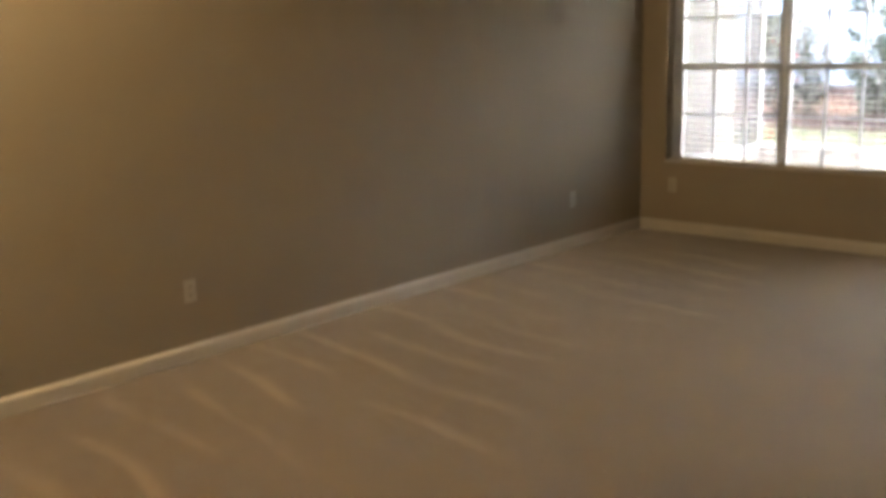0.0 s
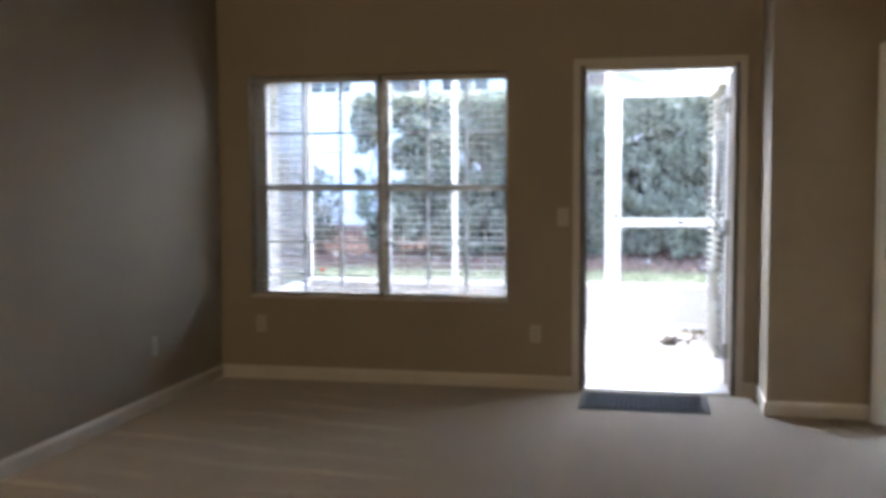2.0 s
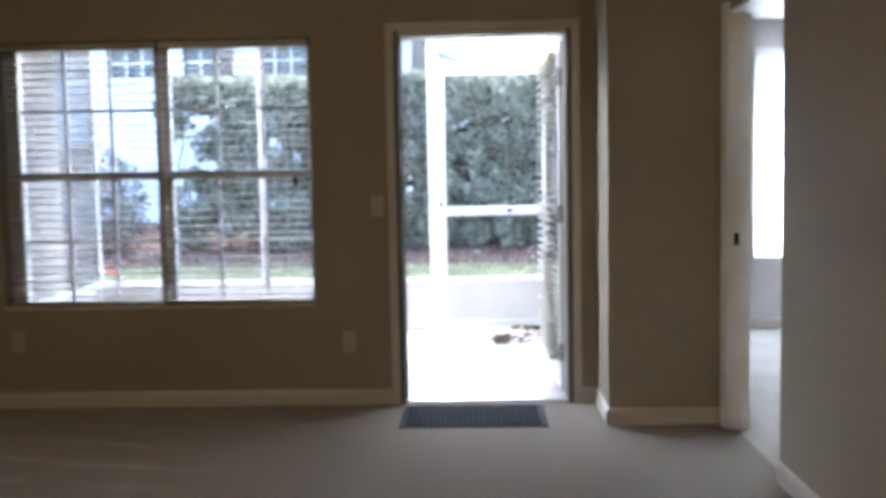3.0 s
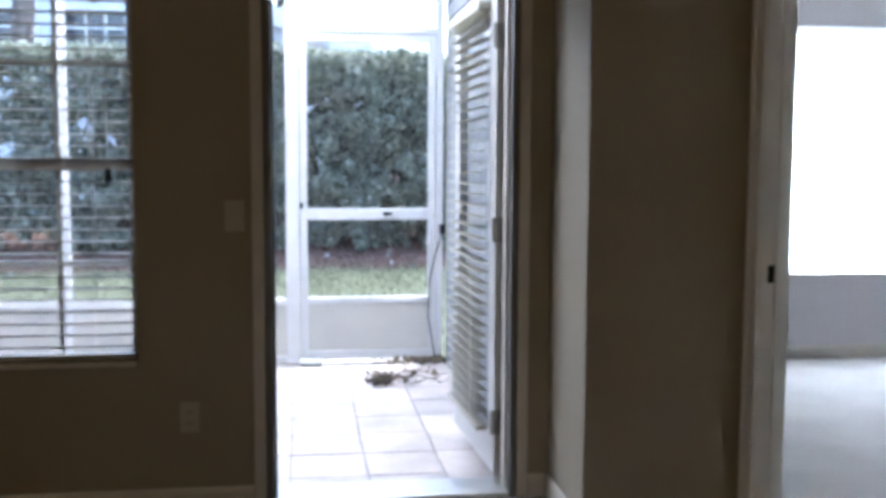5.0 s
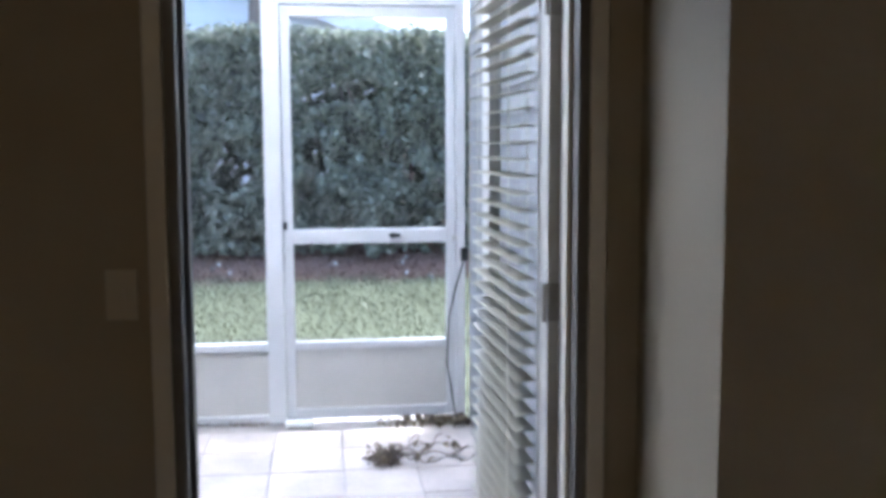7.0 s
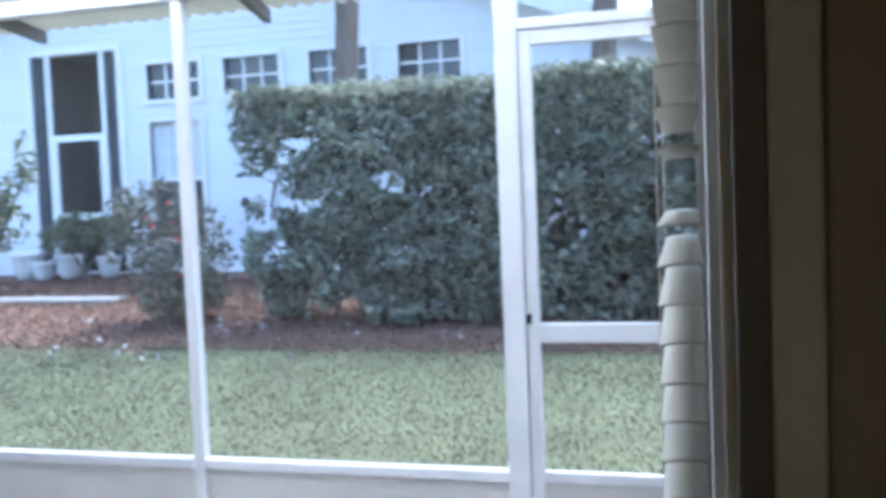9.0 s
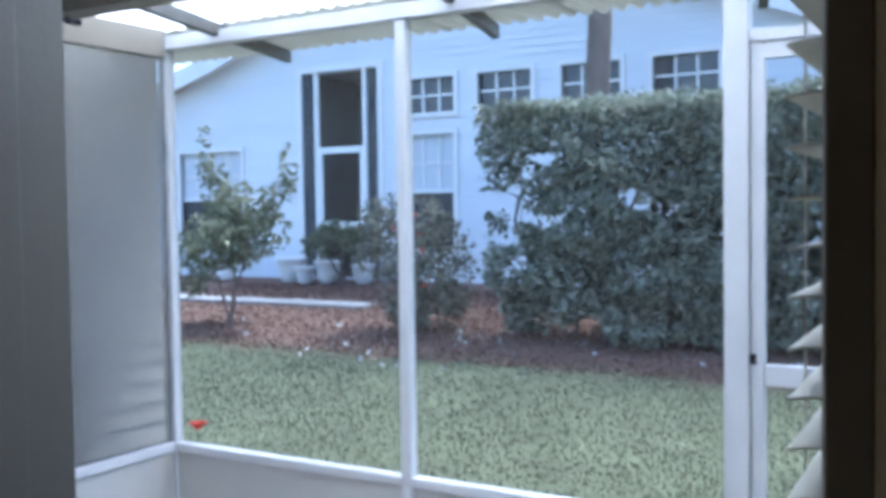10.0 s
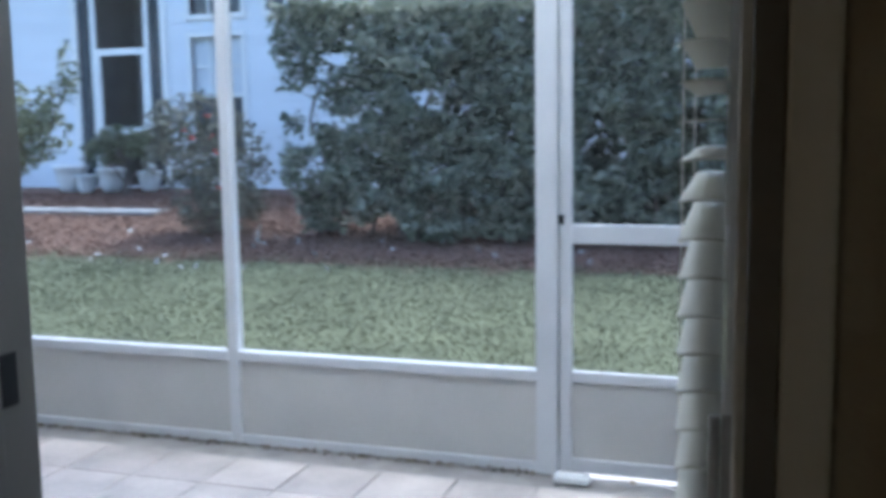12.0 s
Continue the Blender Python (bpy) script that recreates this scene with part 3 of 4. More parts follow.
# ---- bedroom ----
BW = (2.64, 4.9, 0.57, 2.23)
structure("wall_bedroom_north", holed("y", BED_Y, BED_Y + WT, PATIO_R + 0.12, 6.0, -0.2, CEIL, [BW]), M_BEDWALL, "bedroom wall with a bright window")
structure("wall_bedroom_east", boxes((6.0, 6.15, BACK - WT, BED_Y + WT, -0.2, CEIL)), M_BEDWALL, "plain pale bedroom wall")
structure("wall_bedroom_west", boxes((PATIO_R + 0.018, PATIO_R + 0.12, WT, SCREEN_Y + 0.1, -0.2, CEIL + 0.15)), M_WALL, "bedroom wall along the patio")
for nm, (a, b, c, d) in (("window_2", BW),):
    w = holder(nm, "bright white bedroom window with a closed pale shade", "window", (a, BED_Y, c), kind="structure")
    part("window_frame", boxes((a, a + 0.04, BED_Y + 0.07, BED_Y + 0.13, c, d), (b - 0.04, b, BED_Y + 0.07, BED_Y + 0.13, c, d),
                               (a + 0.04, b - 0.04, BED_Y + 0.07, BED_Y + 0.13, c, c + 0.04), (a + 0.04, b - 0.04, BED_Y + 0.07, BED_Y + 0.13, d - 0.04, d)), M_VINYL, w)
    g = part("pane", boxes((a + 0.04, b - 0.04, BED_Y + 0.1, BED_Y + 0.104, c + 0.04, d - 0.04)), M_GLASS, w)
    g.visible_shadow = False
    part("shade", boxes((a + 0.02, b - 0.02, BED_Y + 0.035, BED_Y + 0.038, c + 0.01, d - 0.01)), M_SHADE, w)
    part("window_sill", boxes((a + 0.002, b - 0.002, BED_Y - 0.02, BED_Y + 0.069, c + 0.001, c + 0.009)), M_TRIM, w)
    at_origin(w)
bf = holder("bedroom_door_frame", "white painted bedroom door frame", "door frame", (RIGHT, BD1, 0), kind="structure")
part("jamb", boxes((RIGHT - 0.006, RIGHT + EAST_T + 0.006, BD1 - 0.022, BD1 - 0.001, 0, 2.04), bevel=0.002), M_DOORTRIM, bf)
part("head_jamb", boxes((RIGHT - 0.006, RIGHT + EAST_T + 0.006, BD0, BD1 - 0.023, 2.04, 2.059)), M_DOORTRIM, bf)
part("door_stop", boxes((RIGHT + 0.045, RIGHT + 0.07, BD1 - 0.034, BD1 - 0.0225, 0, 2.039), bevel=0.002), M_DOORTRIM, bf)
part("casing", boxes((RIGHT - 0.018, RIGHT - 0.001, BD1 - 0.018, BD1 + 0.06, 0, 2.1), bevel=0.005), M_DOORTRIM, bf)
part("casing_bead", boxes((RIGHT - 0.026, RIGHT - 0.0185, BD1 + 0.03, BD1 + 0.058, 0, 2.1), bevel=0.003), M_DOORTRIM, bf)
part("strike_plate", boxes((RIGHT + 0.02, RIGHT + 0.045, BD1 - 0.0255, BD1 - 0.0225, 0.92, 0.98)), M_BLACK, bf, "dark strike plate")
at_origin(bf)

# ---- ground ----
def ground():
    bm = bmesh.new()
    xs = [-400, -120, -50, -25] + [-16 + 0.8 * i for i in range(36)] + [20, 50, 120, 400]
    ys = [-400, -100, -30, -10, 0, 1.5, 3.0] + [3.3 + 0.4 * i for i in range(26)] + [15, 22, 40, 100, 400]
    g = [[bm.verts.new((x, y, ground_z(x, y) + (0.004 * noise.noise((x * 0.9, y * 0.9, 0)) if 3.2 < y < 13 else 0))) for x in xs] for y in ys]
    for r0, r1 in zip(g, g[1:]):
        for i in range(len(xs) - 1):
            bm.faces.new((r0[i], r0[i + 1], r1[i + 1], r1[i]))
    return bm


gr = structure("ground", ground(), M_GROUND, "lawn rising to a bank of reddish bark mulch")

# ---- patio ----
structure("patio_slab", boxes((PATIO_L - 0.1, PATIO_R, WT, SCREEN_Y + 0.1, -0.30, PZ - 0.012)), M_GROUT, "concrete patio slab with grout joints")


def post(parent, x0, x1, y0, y1, z0, z1, name="post"):
    return part(name, boxes((x0, x1, y0, y1, z0, z1), bevel=0.004), M_ALU, parent)


KNEE, HEADZ = 0.377, 2.455
sw = holder("screen_wall", "white aluminium screen wall with solid kick panels", "screen wall", (0, SCREEN_Y, PZ))
Y0, Y1 = SCREEN_Y - 0.025, SCREEN_Y + 0.03
post(sw, PATIO_L - 0.03, PATIO_L + 0.03, Y0, Y1, PZ, HEADZ)
post(sw, -1.47, -1.415, Y0, Y1, PZ, HEADZ)
post(sw, 0.01, 0.104, Y0 - 0.012, Y1, PZ, HEADZ)
post(sw, 1.05, PATIO_R - 0.02, Y0, Y1, PZ, HEADZ)
part("header_beam", boxes((PATIO_L - 0.06, PATIO_R - 0.002, Y0 - 0.01, Y1 + 0.01, HEADZ, HEADZ + 0.07), bevel=0.004), M_ALU, sw)
for a, b in ((PATIO_L + 0.03, -1.47), (-1.415, 0.01)):
    part("knee_rail", boxes((a, b, Y0 - 0.004, Y1 + 0.004, KNEE - 0.045, KNEE), bevel=0.004), M_ALU, sw)
    part("bottom_rail", boxes((a, b, Y0, Y1, PZ, PZ + 0.045), bevel=0.004), M_ALU, sw)
    part("kick_panel", boxes((a, b, SCREEN_Y - 0.006, SCREEN_Y + 0.006, PZ + 0.045, KNEE - 0.045)), M_KICK, sw, "grey-white kick panel")
    s = part("screen", boxes((a, b, SCREEN_Y + 0.010, SCREEN_Y + 0.011, KNEE, HEADZ)), M_SCREEN, sw, "fine insect screen")
    s.visible_shadow = False
part("transom_rail", boxes((0.104, 1.05, Y0, Y1, 2.20, 2.245), bevel=0.004), M_ALU, sw)
s = part("screen", boxes((0.104, 1.05, SCREEN_Y + 0.010, SCREEN_Y + 0.011, 2.245, HEADZ)), M_SCREEN, sw, "fine insect screen")
s.visible_shadow = False
at_origin(sw)

# side screen wall and the siding behind it
ss = holder("side_screen_wall", "dusty side screen over a white kick panel", "screen wall", (PATIO_L, 1.6, PZ))
X0, X1 = PATIO_L - 0.025, PATIO_L + 0.025
post(ss, X0, X1, WT + 0.001, WT + 0.05, PZ, HEADZ + 0.3)
part("knee_rail", boxes((X0 - 0.004, X1 + 0.004, WT + 0.05, Y0, KNEE - 0.045, KNEE + 0.005), bevel=0.004), M_ALU, ss)
part("bottom_rail", boxes((X0, X1, WT + 0.05, Y0, PZ, PZ + 0.045), bevel=0.004), M_ALU, ss)
part("kick_panel", boxes((PATIO_L - 0.006, PATIO_L + 0.006, WT + 0.05, Y0, PZ + 0.045, KNEE - 0.045)), M_KICK, ss, "white kick panel")
part("top_rail", boxes((X0, X1, WT + 0.05, Y0, HEADZ - 0.04, HEADZ + 0.105), bevel=0.004), M_SOFFIT, ss, "beige painted frieze rail")
s = part("screen", boxes((PATIO_L + 0.008, PATIO_L + 0.009, WT + 0.05, Y0, KNEE + 0.005, HEADZ - 0.04)), M_SCREEN_SIDE, ss, "dusty grey screen")
at_origin(ss)

# screen door
sdoor = holder("screen_door", "white aluminium screen door with a solid kick plate", "screen door", (0.11, SCREEN_Y, PZ))
DX0, DX1, DZ1 = 0.108, 1.046, 2.195
dy0, dy1 = SCREEN_Y - 0.018, SCREEN_Y + 0.016
DZ0 = PZ + 0.015
part("stile", boxes((DX0, DX0 + 0.05, dy0, dy1, DZ0, DZ1), bevel=0.004), M_ALU, sdoor)
part("stile", boxes((DX1 - 0.05, DX1, dy0, dy1, DZ0, DZ1), bevel=0.004), M_ALU, sdoor)
for z0, z1, nm in ((DZ1 - 0.06, DZ1, "top_rail"), (0.92, 1.0, "push_rail"), (0.335, 0.38, "kick_rail"), (DZ0, DZ0 + 0.06, "bottom_rail")):
    part(nm, boxes((DX0 + 0.05, DX1 - 0.05, dy0, dy1, z0, z1), bevel=0.004), M_ALU, sdoor)
part("kick_plate", boxes((DX0 + 0.05, DX1 - 0.05, SCREEN_Y - 0.004, SCREEN_Y + 0.004, DZ0 + 0.06, 0.335)), M_KICK, sdoor, "grey-white kick plate")
for z0, z1 in ((0.38, 0.92), (1.0, DZ1 - 0.06)):
    s = part("screen", boxes((DX0 + 0.05, DX1 - 0.05, SCREEN_Y + 0.006, SCREEN_Y + 0.007, z0, z1)), M_SCREEN, sdoor, "fine insect screen")
    s.visible_shadow = False
part("latch", boxes((0.68, 0.74, dy0 - 0.02, dy0, 0.955, 0.972), (0.695, 0.705, dy0 - 0.028, dy0 - 0.018, 0.945, 0.98), bevel=0.002), M_BLACK, sdoor, "small dark latch handle")
part("hinge", boxes((DX0 - 0.012, DX0 + 0.02, dy0 - 0.008, dy0, 1.0, 1.04), bevel=0.002), M_BLACK, sdoor, "small dark hinge")
part("hinge", boxes((DX1 - 0.02, DX1 + 0.012, dy0 - 0.008, dy0, 0.93, 0.96), bevel=0.002), M_STEEL, sdoor)
at_origin(sdoor)
ws = tagged(part("door_wedge", boxes((0.1, 0.25, SCREEN_Y - 0.13, SCREEN_Y - 0.06, PZ, PZ + 0.03), bevel=0.006), M_VINYL),
            "small white plastic block on the patio floor by the screen door", "wedge")

# corrugated roof
def corrugated(x0, x1, y0, y1, z0, z1, wave=0.090, amp=0.016):
    bm = bmesh.new()
    n = int((x1 - x0) / wave * 6)
    rows = []
    for y, z in ((y0, z0), (y1, z1)):
        rows.append([[bm.verts.new((x0 + (x1 - x0) * i / n, y, z + dz + amp * math.sin(2 * math.pi * (x1 - x0) * i / n / wave))) for i in range(n + 1)] for dz in (0, 0.003)])
    for i in range(n):
        for lv in (0, 1):
            bm.faces.new((rows[0][lv][i], rows[0][lv][i + 1], rows[1][lv][i + 1], rows[1][lv][i]))
    bmesh.ops.recalc_face_normals(bm, faces=bm.faces)
    return bm


ROOF_Y1 = 3.98
pr = holder("patio_roof", "white corrugated fibreglass patio roof on a beam and dark rafters", "patio roof", (-1, WT, 2.9))
slope = lambda y: 2.60 - 0.018 * (y - WT)
XR = [-3.8 + (PATIO_R + 0.05 + 3.8) * k / 7 for k in range(8)]
for a, b in zip(XR, XR[1:]):
    part("roof_sheet", corrugated(a, b + 0.03, WT + 0.03, SCREEN_Y + 0.02, slope(WT) + 0.03, slope(SCREEN_Y) + 0.03), M_CORR, pr, smooth=True)
    part("eave_sheet", corrugated(a, b + 0.03, SCREEN_Y + 0.03, ROOF_Y1, slope(SCREEN_Y) + 0.029, slope(ROOF_Y1) + 0.03), M_CORREAVE, pr, "cream eave sheet, less translucent than the roof sheets", smooth=True)


def rafter(x, y0, y1):
    bm = bmesh.new()
    for y in (y0, y1):
        for z in (-0.055, 0.010):
            for u in (-0.022, 0.022):
                bm.verts.new((x + u - 0.26 * (y - 4.0), y, slope(y) + z))
    bm.verts.ensure_lookup_table()
    v = bm.verts
    for q in ((0, 1, 3, 2), (4, 6, 7, 5), (0, 4, 5, 1), (2, 3, 7, 6), (0, 2, 6, 4), (1, 5, 7, 3)):
        bm.faces.new([v[i] for i in q])
    bmesh.ops.recalc_face_normals(bm, faces=bm.faces)
    return bm


for x in (-2.78, -1.40, -0.05):
    part("rafter", rafter(x, 2.48, ROOF_Y1 - 0.03), M_RAFTER, pr, "dark rafter")
part("closure_strip", boxes((PATIO_L - 0.2, PATIO_R - 0.002, 2.432, 2.462, 2.563, 2.592)), M_RAFTER, pr, "dark foam closure strip under the sheets")
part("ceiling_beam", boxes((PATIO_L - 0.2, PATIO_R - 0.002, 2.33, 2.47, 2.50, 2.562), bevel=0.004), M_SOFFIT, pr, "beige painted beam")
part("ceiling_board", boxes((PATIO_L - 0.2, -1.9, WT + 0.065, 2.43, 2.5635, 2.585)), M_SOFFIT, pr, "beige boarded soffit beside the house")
part("ledger", boxes((PATIO_L, PATIO_R - 0.002, WT + 0.03, WT + 0.06, 2.48, 2.56)), M_ALU, pr)
at_origin(pr)


# ---- lap siding ----
def lap_mesh(length, rise=0.118, thick=0.017, along="x", sign=-1):
    """One clapboard: thin at its top, thick and overhanging at its bottom."""
    prof = ((0.0, 0.0), (sign * thick, 0.0), (sign * thick * 0.95, 0.01), (sign * 0.003, rise + 0.004), (0.0, rise + 0.004))
    bm = bmesh.new()
    ends = [[bm.verts.new((u, d, z) if along == "x" else (d, u, z)) for d, z in prof] for u in (0, length)]
    for k in range(len(prof)):
        j = (k + 1) % len(prof)
        bm.faces.new((ends[0][k], ends[0][j], ends[1][j], ends[1][k]))
    bm.faces.new(ends[0])
    bm.faces.new(ends[1])
    bmesh.ops.recalc_face_normals(bm, faces=bm.faces)
    me = bpy.data.meshes.new("clapboard")
    bm.to_mesh(me)
    bm.free()
    return me


# neighbouring wing beyond the side screen
wing = tagged(part("wing_wall", boxes((-3.55, -3.4, WT, 3.5, -0.3, 2.52)), M_SIDING_G), "cream siding wall of the adjoining unit beyond the side screen", "wall", kind="structure")

# ---- house across the lawn ----
NY = 12.3
house = holder("neighbour_house", "white clapboard house with a screened porch and small upper windows", "house", (-4, NY, 0.3))
NX0, NX1, NZ0, NZT = -12.9, 1.35, 0.1, 6.2
TR = [(-7.37, -6.50), (-6.095, -5.225), (-4.75, -3.875), (-3.42, -2.53)]
APEX_X, APEX_Z, RAKE = -6.27, 5.59, 0.40
TZ0, TZ1 = 2.80, 3.325
PORCH = (-9.40, -7.885, 0.24, 3.58)
LWIN = (-12.2, -10.75, 0.75, 2.38)
MWIN = (-7.37, -6.52, 0.75, 2.47)
HOLES = [(a, b, TZ0, TZ1) for a, b in TR] + [PORCH, LWIN, MWIN]
gable = holed("y", NY + 0.02, NY + 0.2, NX0, NX1, NZ0, NZT, HOLES)
for sx, k in ((1, RAKE), (-1, 0.356)):
    bmesh.ops.bisect_plane(gable, geom=gable.verts[:] + gable.edges[:] + gable.faces[:], plane_co=(APEX_X, NY, APEX_Z + 0.02), plane_no=(sx * k, 0, 1), clear_outer=True)
part("wall", gable, M_SIDING, house)


def framed_window(parent, x0, x1, z0, z1, cols, rows, glass, lower=None):
    w = part("window", boxes((x0 - 0.07, x0, NY - 0.03, NY + 0.1, z0 - 0.07, z1 + 0.07), (x1, x1 + 0.07, NY - 0.03, NY + 0.1, z0 - 0.07, z1 + 0.07),
                             (x0, x1, NY - 0.03, NY + 0.1, z1, z1 + 0.07), (x0, x1, NY - 0.03, NY + 0.1, z0 - 0.07, z0)), M_VINYL, parent)
    zm = (z0 + z1) / 2 if lower else z0
    part("pane", boxes((x0, x1, NY + 0.07, NY + 0.09, zm, z1)), glass, w)
    if lower:
        part("pane", boxes((x0, x1, NY + 0.05, NY + 0.07, z0, zm)), lower, w)
        part("meeting_rail", boxes((x0, x1, NY + 0.03, NY + 0.069, zm - 0.03, zm + 0.03)), M_VINYL, w)
    for k in range(1, cols):
        u = x0 + (x1 - x0) * k / cols
        part("muntin", boxes((u - 0.016, u + 0.016, NY + 0.04, NY + 0.069, zm, z1)), M_VINYL, w)
    for k in range(1, rows):
        v = zm + (z1 - zm) * k / rows
        part("muntin", boxes((x0, x1, NY + 0.044, NY + 0.066, v - 0.016, v + 0.016)), M_VINYL, w)


for a, b in TR:
    framed_window(house, a, b, TZ0, TZ1, 3, 2, M_DARKGLASS)
framed_window(house, *MWIN, 3, 2, M_CURTAIN, M_DARKGLASS)
framed_window(house, *LWIN, 4, 2, M_CURTAIN, M_DARKGLASS)
# screened porch opening
px0, px1, pz0, pz1 = PORCH
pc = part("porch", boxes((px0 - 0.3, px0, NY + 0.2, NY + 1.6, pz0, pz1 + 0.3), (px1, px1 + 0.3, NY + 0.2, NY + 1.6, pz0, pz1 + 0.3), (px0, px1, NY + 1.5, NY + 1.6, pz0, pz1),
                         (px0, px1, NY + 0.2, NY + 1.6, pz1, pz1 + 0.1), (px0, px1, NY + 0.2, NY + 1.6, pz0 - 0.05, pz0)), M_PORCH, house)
for x0, x1 in ((px0 - 0.1, px0), (px1, px1 + 0.1)):
    part("porch_trim", boxes((x0, x1, NY - 0.03, NY + 0.05, pz0, pz1 + 0.1)), M_VINYL, house)
part("porch_trim", boxes((px0, px1, NY - 0.03, NY + 0.05, pz1, pz1 + 0.1)), M_VINYL, house)
q0, q1 = px0 + 0.28, px1 - 0.27
for u in (q0, q1):
    part("porch_post", boxes((u - 0.035, u + 0.035, NY + 0.0, NY + 0.06, pz0, pz1)), M_VINYL, house)
for z in (2.31, 1.107):
    part("porch_rail", boxes((q0 + 0.035, q1 - 0.035, NY + 0.01, NY + 0.055, z - 0.05, z + 0.05)), M_VINYL, house)
part("porch_door_frame", boxes((q0 + 0.036, q0 + 0.10, NY + 0.005, NY + 0.05, pz0, 2.26), (q1 - 0.10, q1 - 0.036, NY + 0.005, NY + 0.05, pz0, 2.26)), M_VINYL, house)
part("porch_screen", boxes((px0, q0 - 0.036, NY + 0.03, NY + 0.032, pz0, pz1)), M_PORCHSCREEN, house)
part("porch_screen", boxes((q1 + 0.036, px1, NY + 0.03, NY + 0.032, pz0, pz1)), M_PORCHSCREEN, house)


def sloped_roof(ya, za, zb, yb=NY + 8):
    bm = bmesh.new()
    pts = ((NX0 - 0.6, 3.18), (-11.1, 3.87), (APEX_X, APEX_Z + 0.02), (NX1 + 0.5, APEX_Z + 0.12 - RAKE * (NX1 + 0.5 - APEX_X)))
    rows = [[bm.verts.new((x, y, z + dz)) for x, z in pts] for y in (ya, yb) for dz in (za, zb)]
    for a, b in ((0, 2), (1, 3), (0, 1), (2, 3)):
        for i in range(3):
            bm.faces.new((rows[a][i], rows[a][i + 1], rows[b][i + 1], rows[b][i]))
    for i in (0, 3):
        bm.faces.new((rows[0][i], rows[1][i], rows[3][i], rows[2][i]))
    bmesh.ops.recalc_face_normals(bm, faces=bm.faces)
    return bm


part("roof", sloped_roof(NY - 0.3, 0.03, 0.16), M_ROOF, house)
part("fascia", sloped_roof(NY - 0.34, -0.14, 0.165, NY - 0.301), M_VINYL, house, "white rake board")
part("soffit", sloped_roof(NY - 0.3, -0.02, 0.025, NY + 0.02), M_VINYL, house)
at_origin(house)
structure("garden_path", boxes((-12.5, -6.6, 10.0, 10.6, -0.1, 0.365), bevel=0.03), M_KERB, "grey concrete garden path at the top of the mulch bank")


# ---- planting ----
def hedge_thing():
    rng = random.Random(5)
    hx0, hx1, hy0, hy1, hz1 = -4.25, 3.0, 8.8, 10.0, 2.70
    h = holder("hedge", "tall clipped dark green hedge with a ragged sparse end", "hedge", (-0.6, 9.4, ground_z(-0.6, 9.2)))

    def edge(z):
        return hx0 + 0.25 * noise.noise((z * 1.7, 3.0, 0)) + 0.12 * max(0.0, 2.2 - z)

    def top(x, y):
        return hz1 + 0.09 * noise.noise((x * 1.3, y * 1.3, 7)) + 0.05 * noise.noise((x * 5, y * 5, 2))

    def place(r):
        x = r.uniform(hx0 - 0.15, hx1)
        z = r.uniform(-0.02, hz1 + 0.08)
        y = hy0 + abs(r.gauss(0, 0.26))
        y += 0.30 * noise.noise((x * 1.7, z * 1.7, 0)) + 0.22 * noise.noise((x * 4.2, z * 4.2, 5)) + 0.2 * max(0.0, 0.7 - z)
        if y > hy1 or z > top(x, y) or x < edge(z):
            return None
        if z < ground_z(x, y) + 0.06:
            return None
        n = noise.noise((x * 2.2, z * 2.2, 9))
        gap = 0.34 if x > -2.4 else -0.02 + 0.17 * (x + 4.2)
        if z < 2.2 and n > gap + 0.05:
            return None
        return (x, y, z)

    raw("crown", *leaves(62000, place, 0.054, rng, 1.7), M_HEDGE, h)

    def on_top(r):
        x = r.uniform(hx0, hx1)
        y = r.uniform(hy0 - 0.05, hy1)
        z = top(x, y) + r.uniform(-0.12, 0.05)
        return (x, y, z) if x > edge(z) else None

    raw("sunlit_leaves", *leaves(8000, on_top, 0.042, rng, 1.8), M_HEDGETOP, h, "paler new growth along the clipped top")

    def back(r):
        x = hx1 - (hx1 + 3.9) * r.random()
        if x < -2.5 and r.random() < 0.85:
            return None
        return (x, r.uniform(hy0 + 0.7, hy1), r.uniform(0.15, hz1 - 0.15))

    raw("inner_foliage", *leaves(10500, back, 0.11, rng, 1.6), M_HEDGE, h)
    x = hx0 + 0.5
    while x < hx1:
        y = rng.uniform(9.1, 9.4)
        z = ground_z(x, y)
        p = Vector((x, y, z - 0.05))
        pts = [p.copy()]
        for k in range(6):
            p = p + Vector((rng.uniform(-0.14, 0.14), rng.uniform(-0.08, 0.08), 0.33))
            pts.append(p.copy())
        part("stem", tube(pts, 0.03, 6, 0.4), M_BARK, h)
        if x < -1.5:
            for k in (2, 3, 4):
                q = pts[k]
                part("branch", tube([q, q + Vector((rng.uniform(-0.3, 0.3), -0.12, 0.25)), q + Vector((rng.uniform(-0.45, 0.45), -0.3, 0.5))], 0.012, 5, 0.4), M_BARK, h)
        x += rng.uniform(0.4, 0.75)
    at_origin(h)


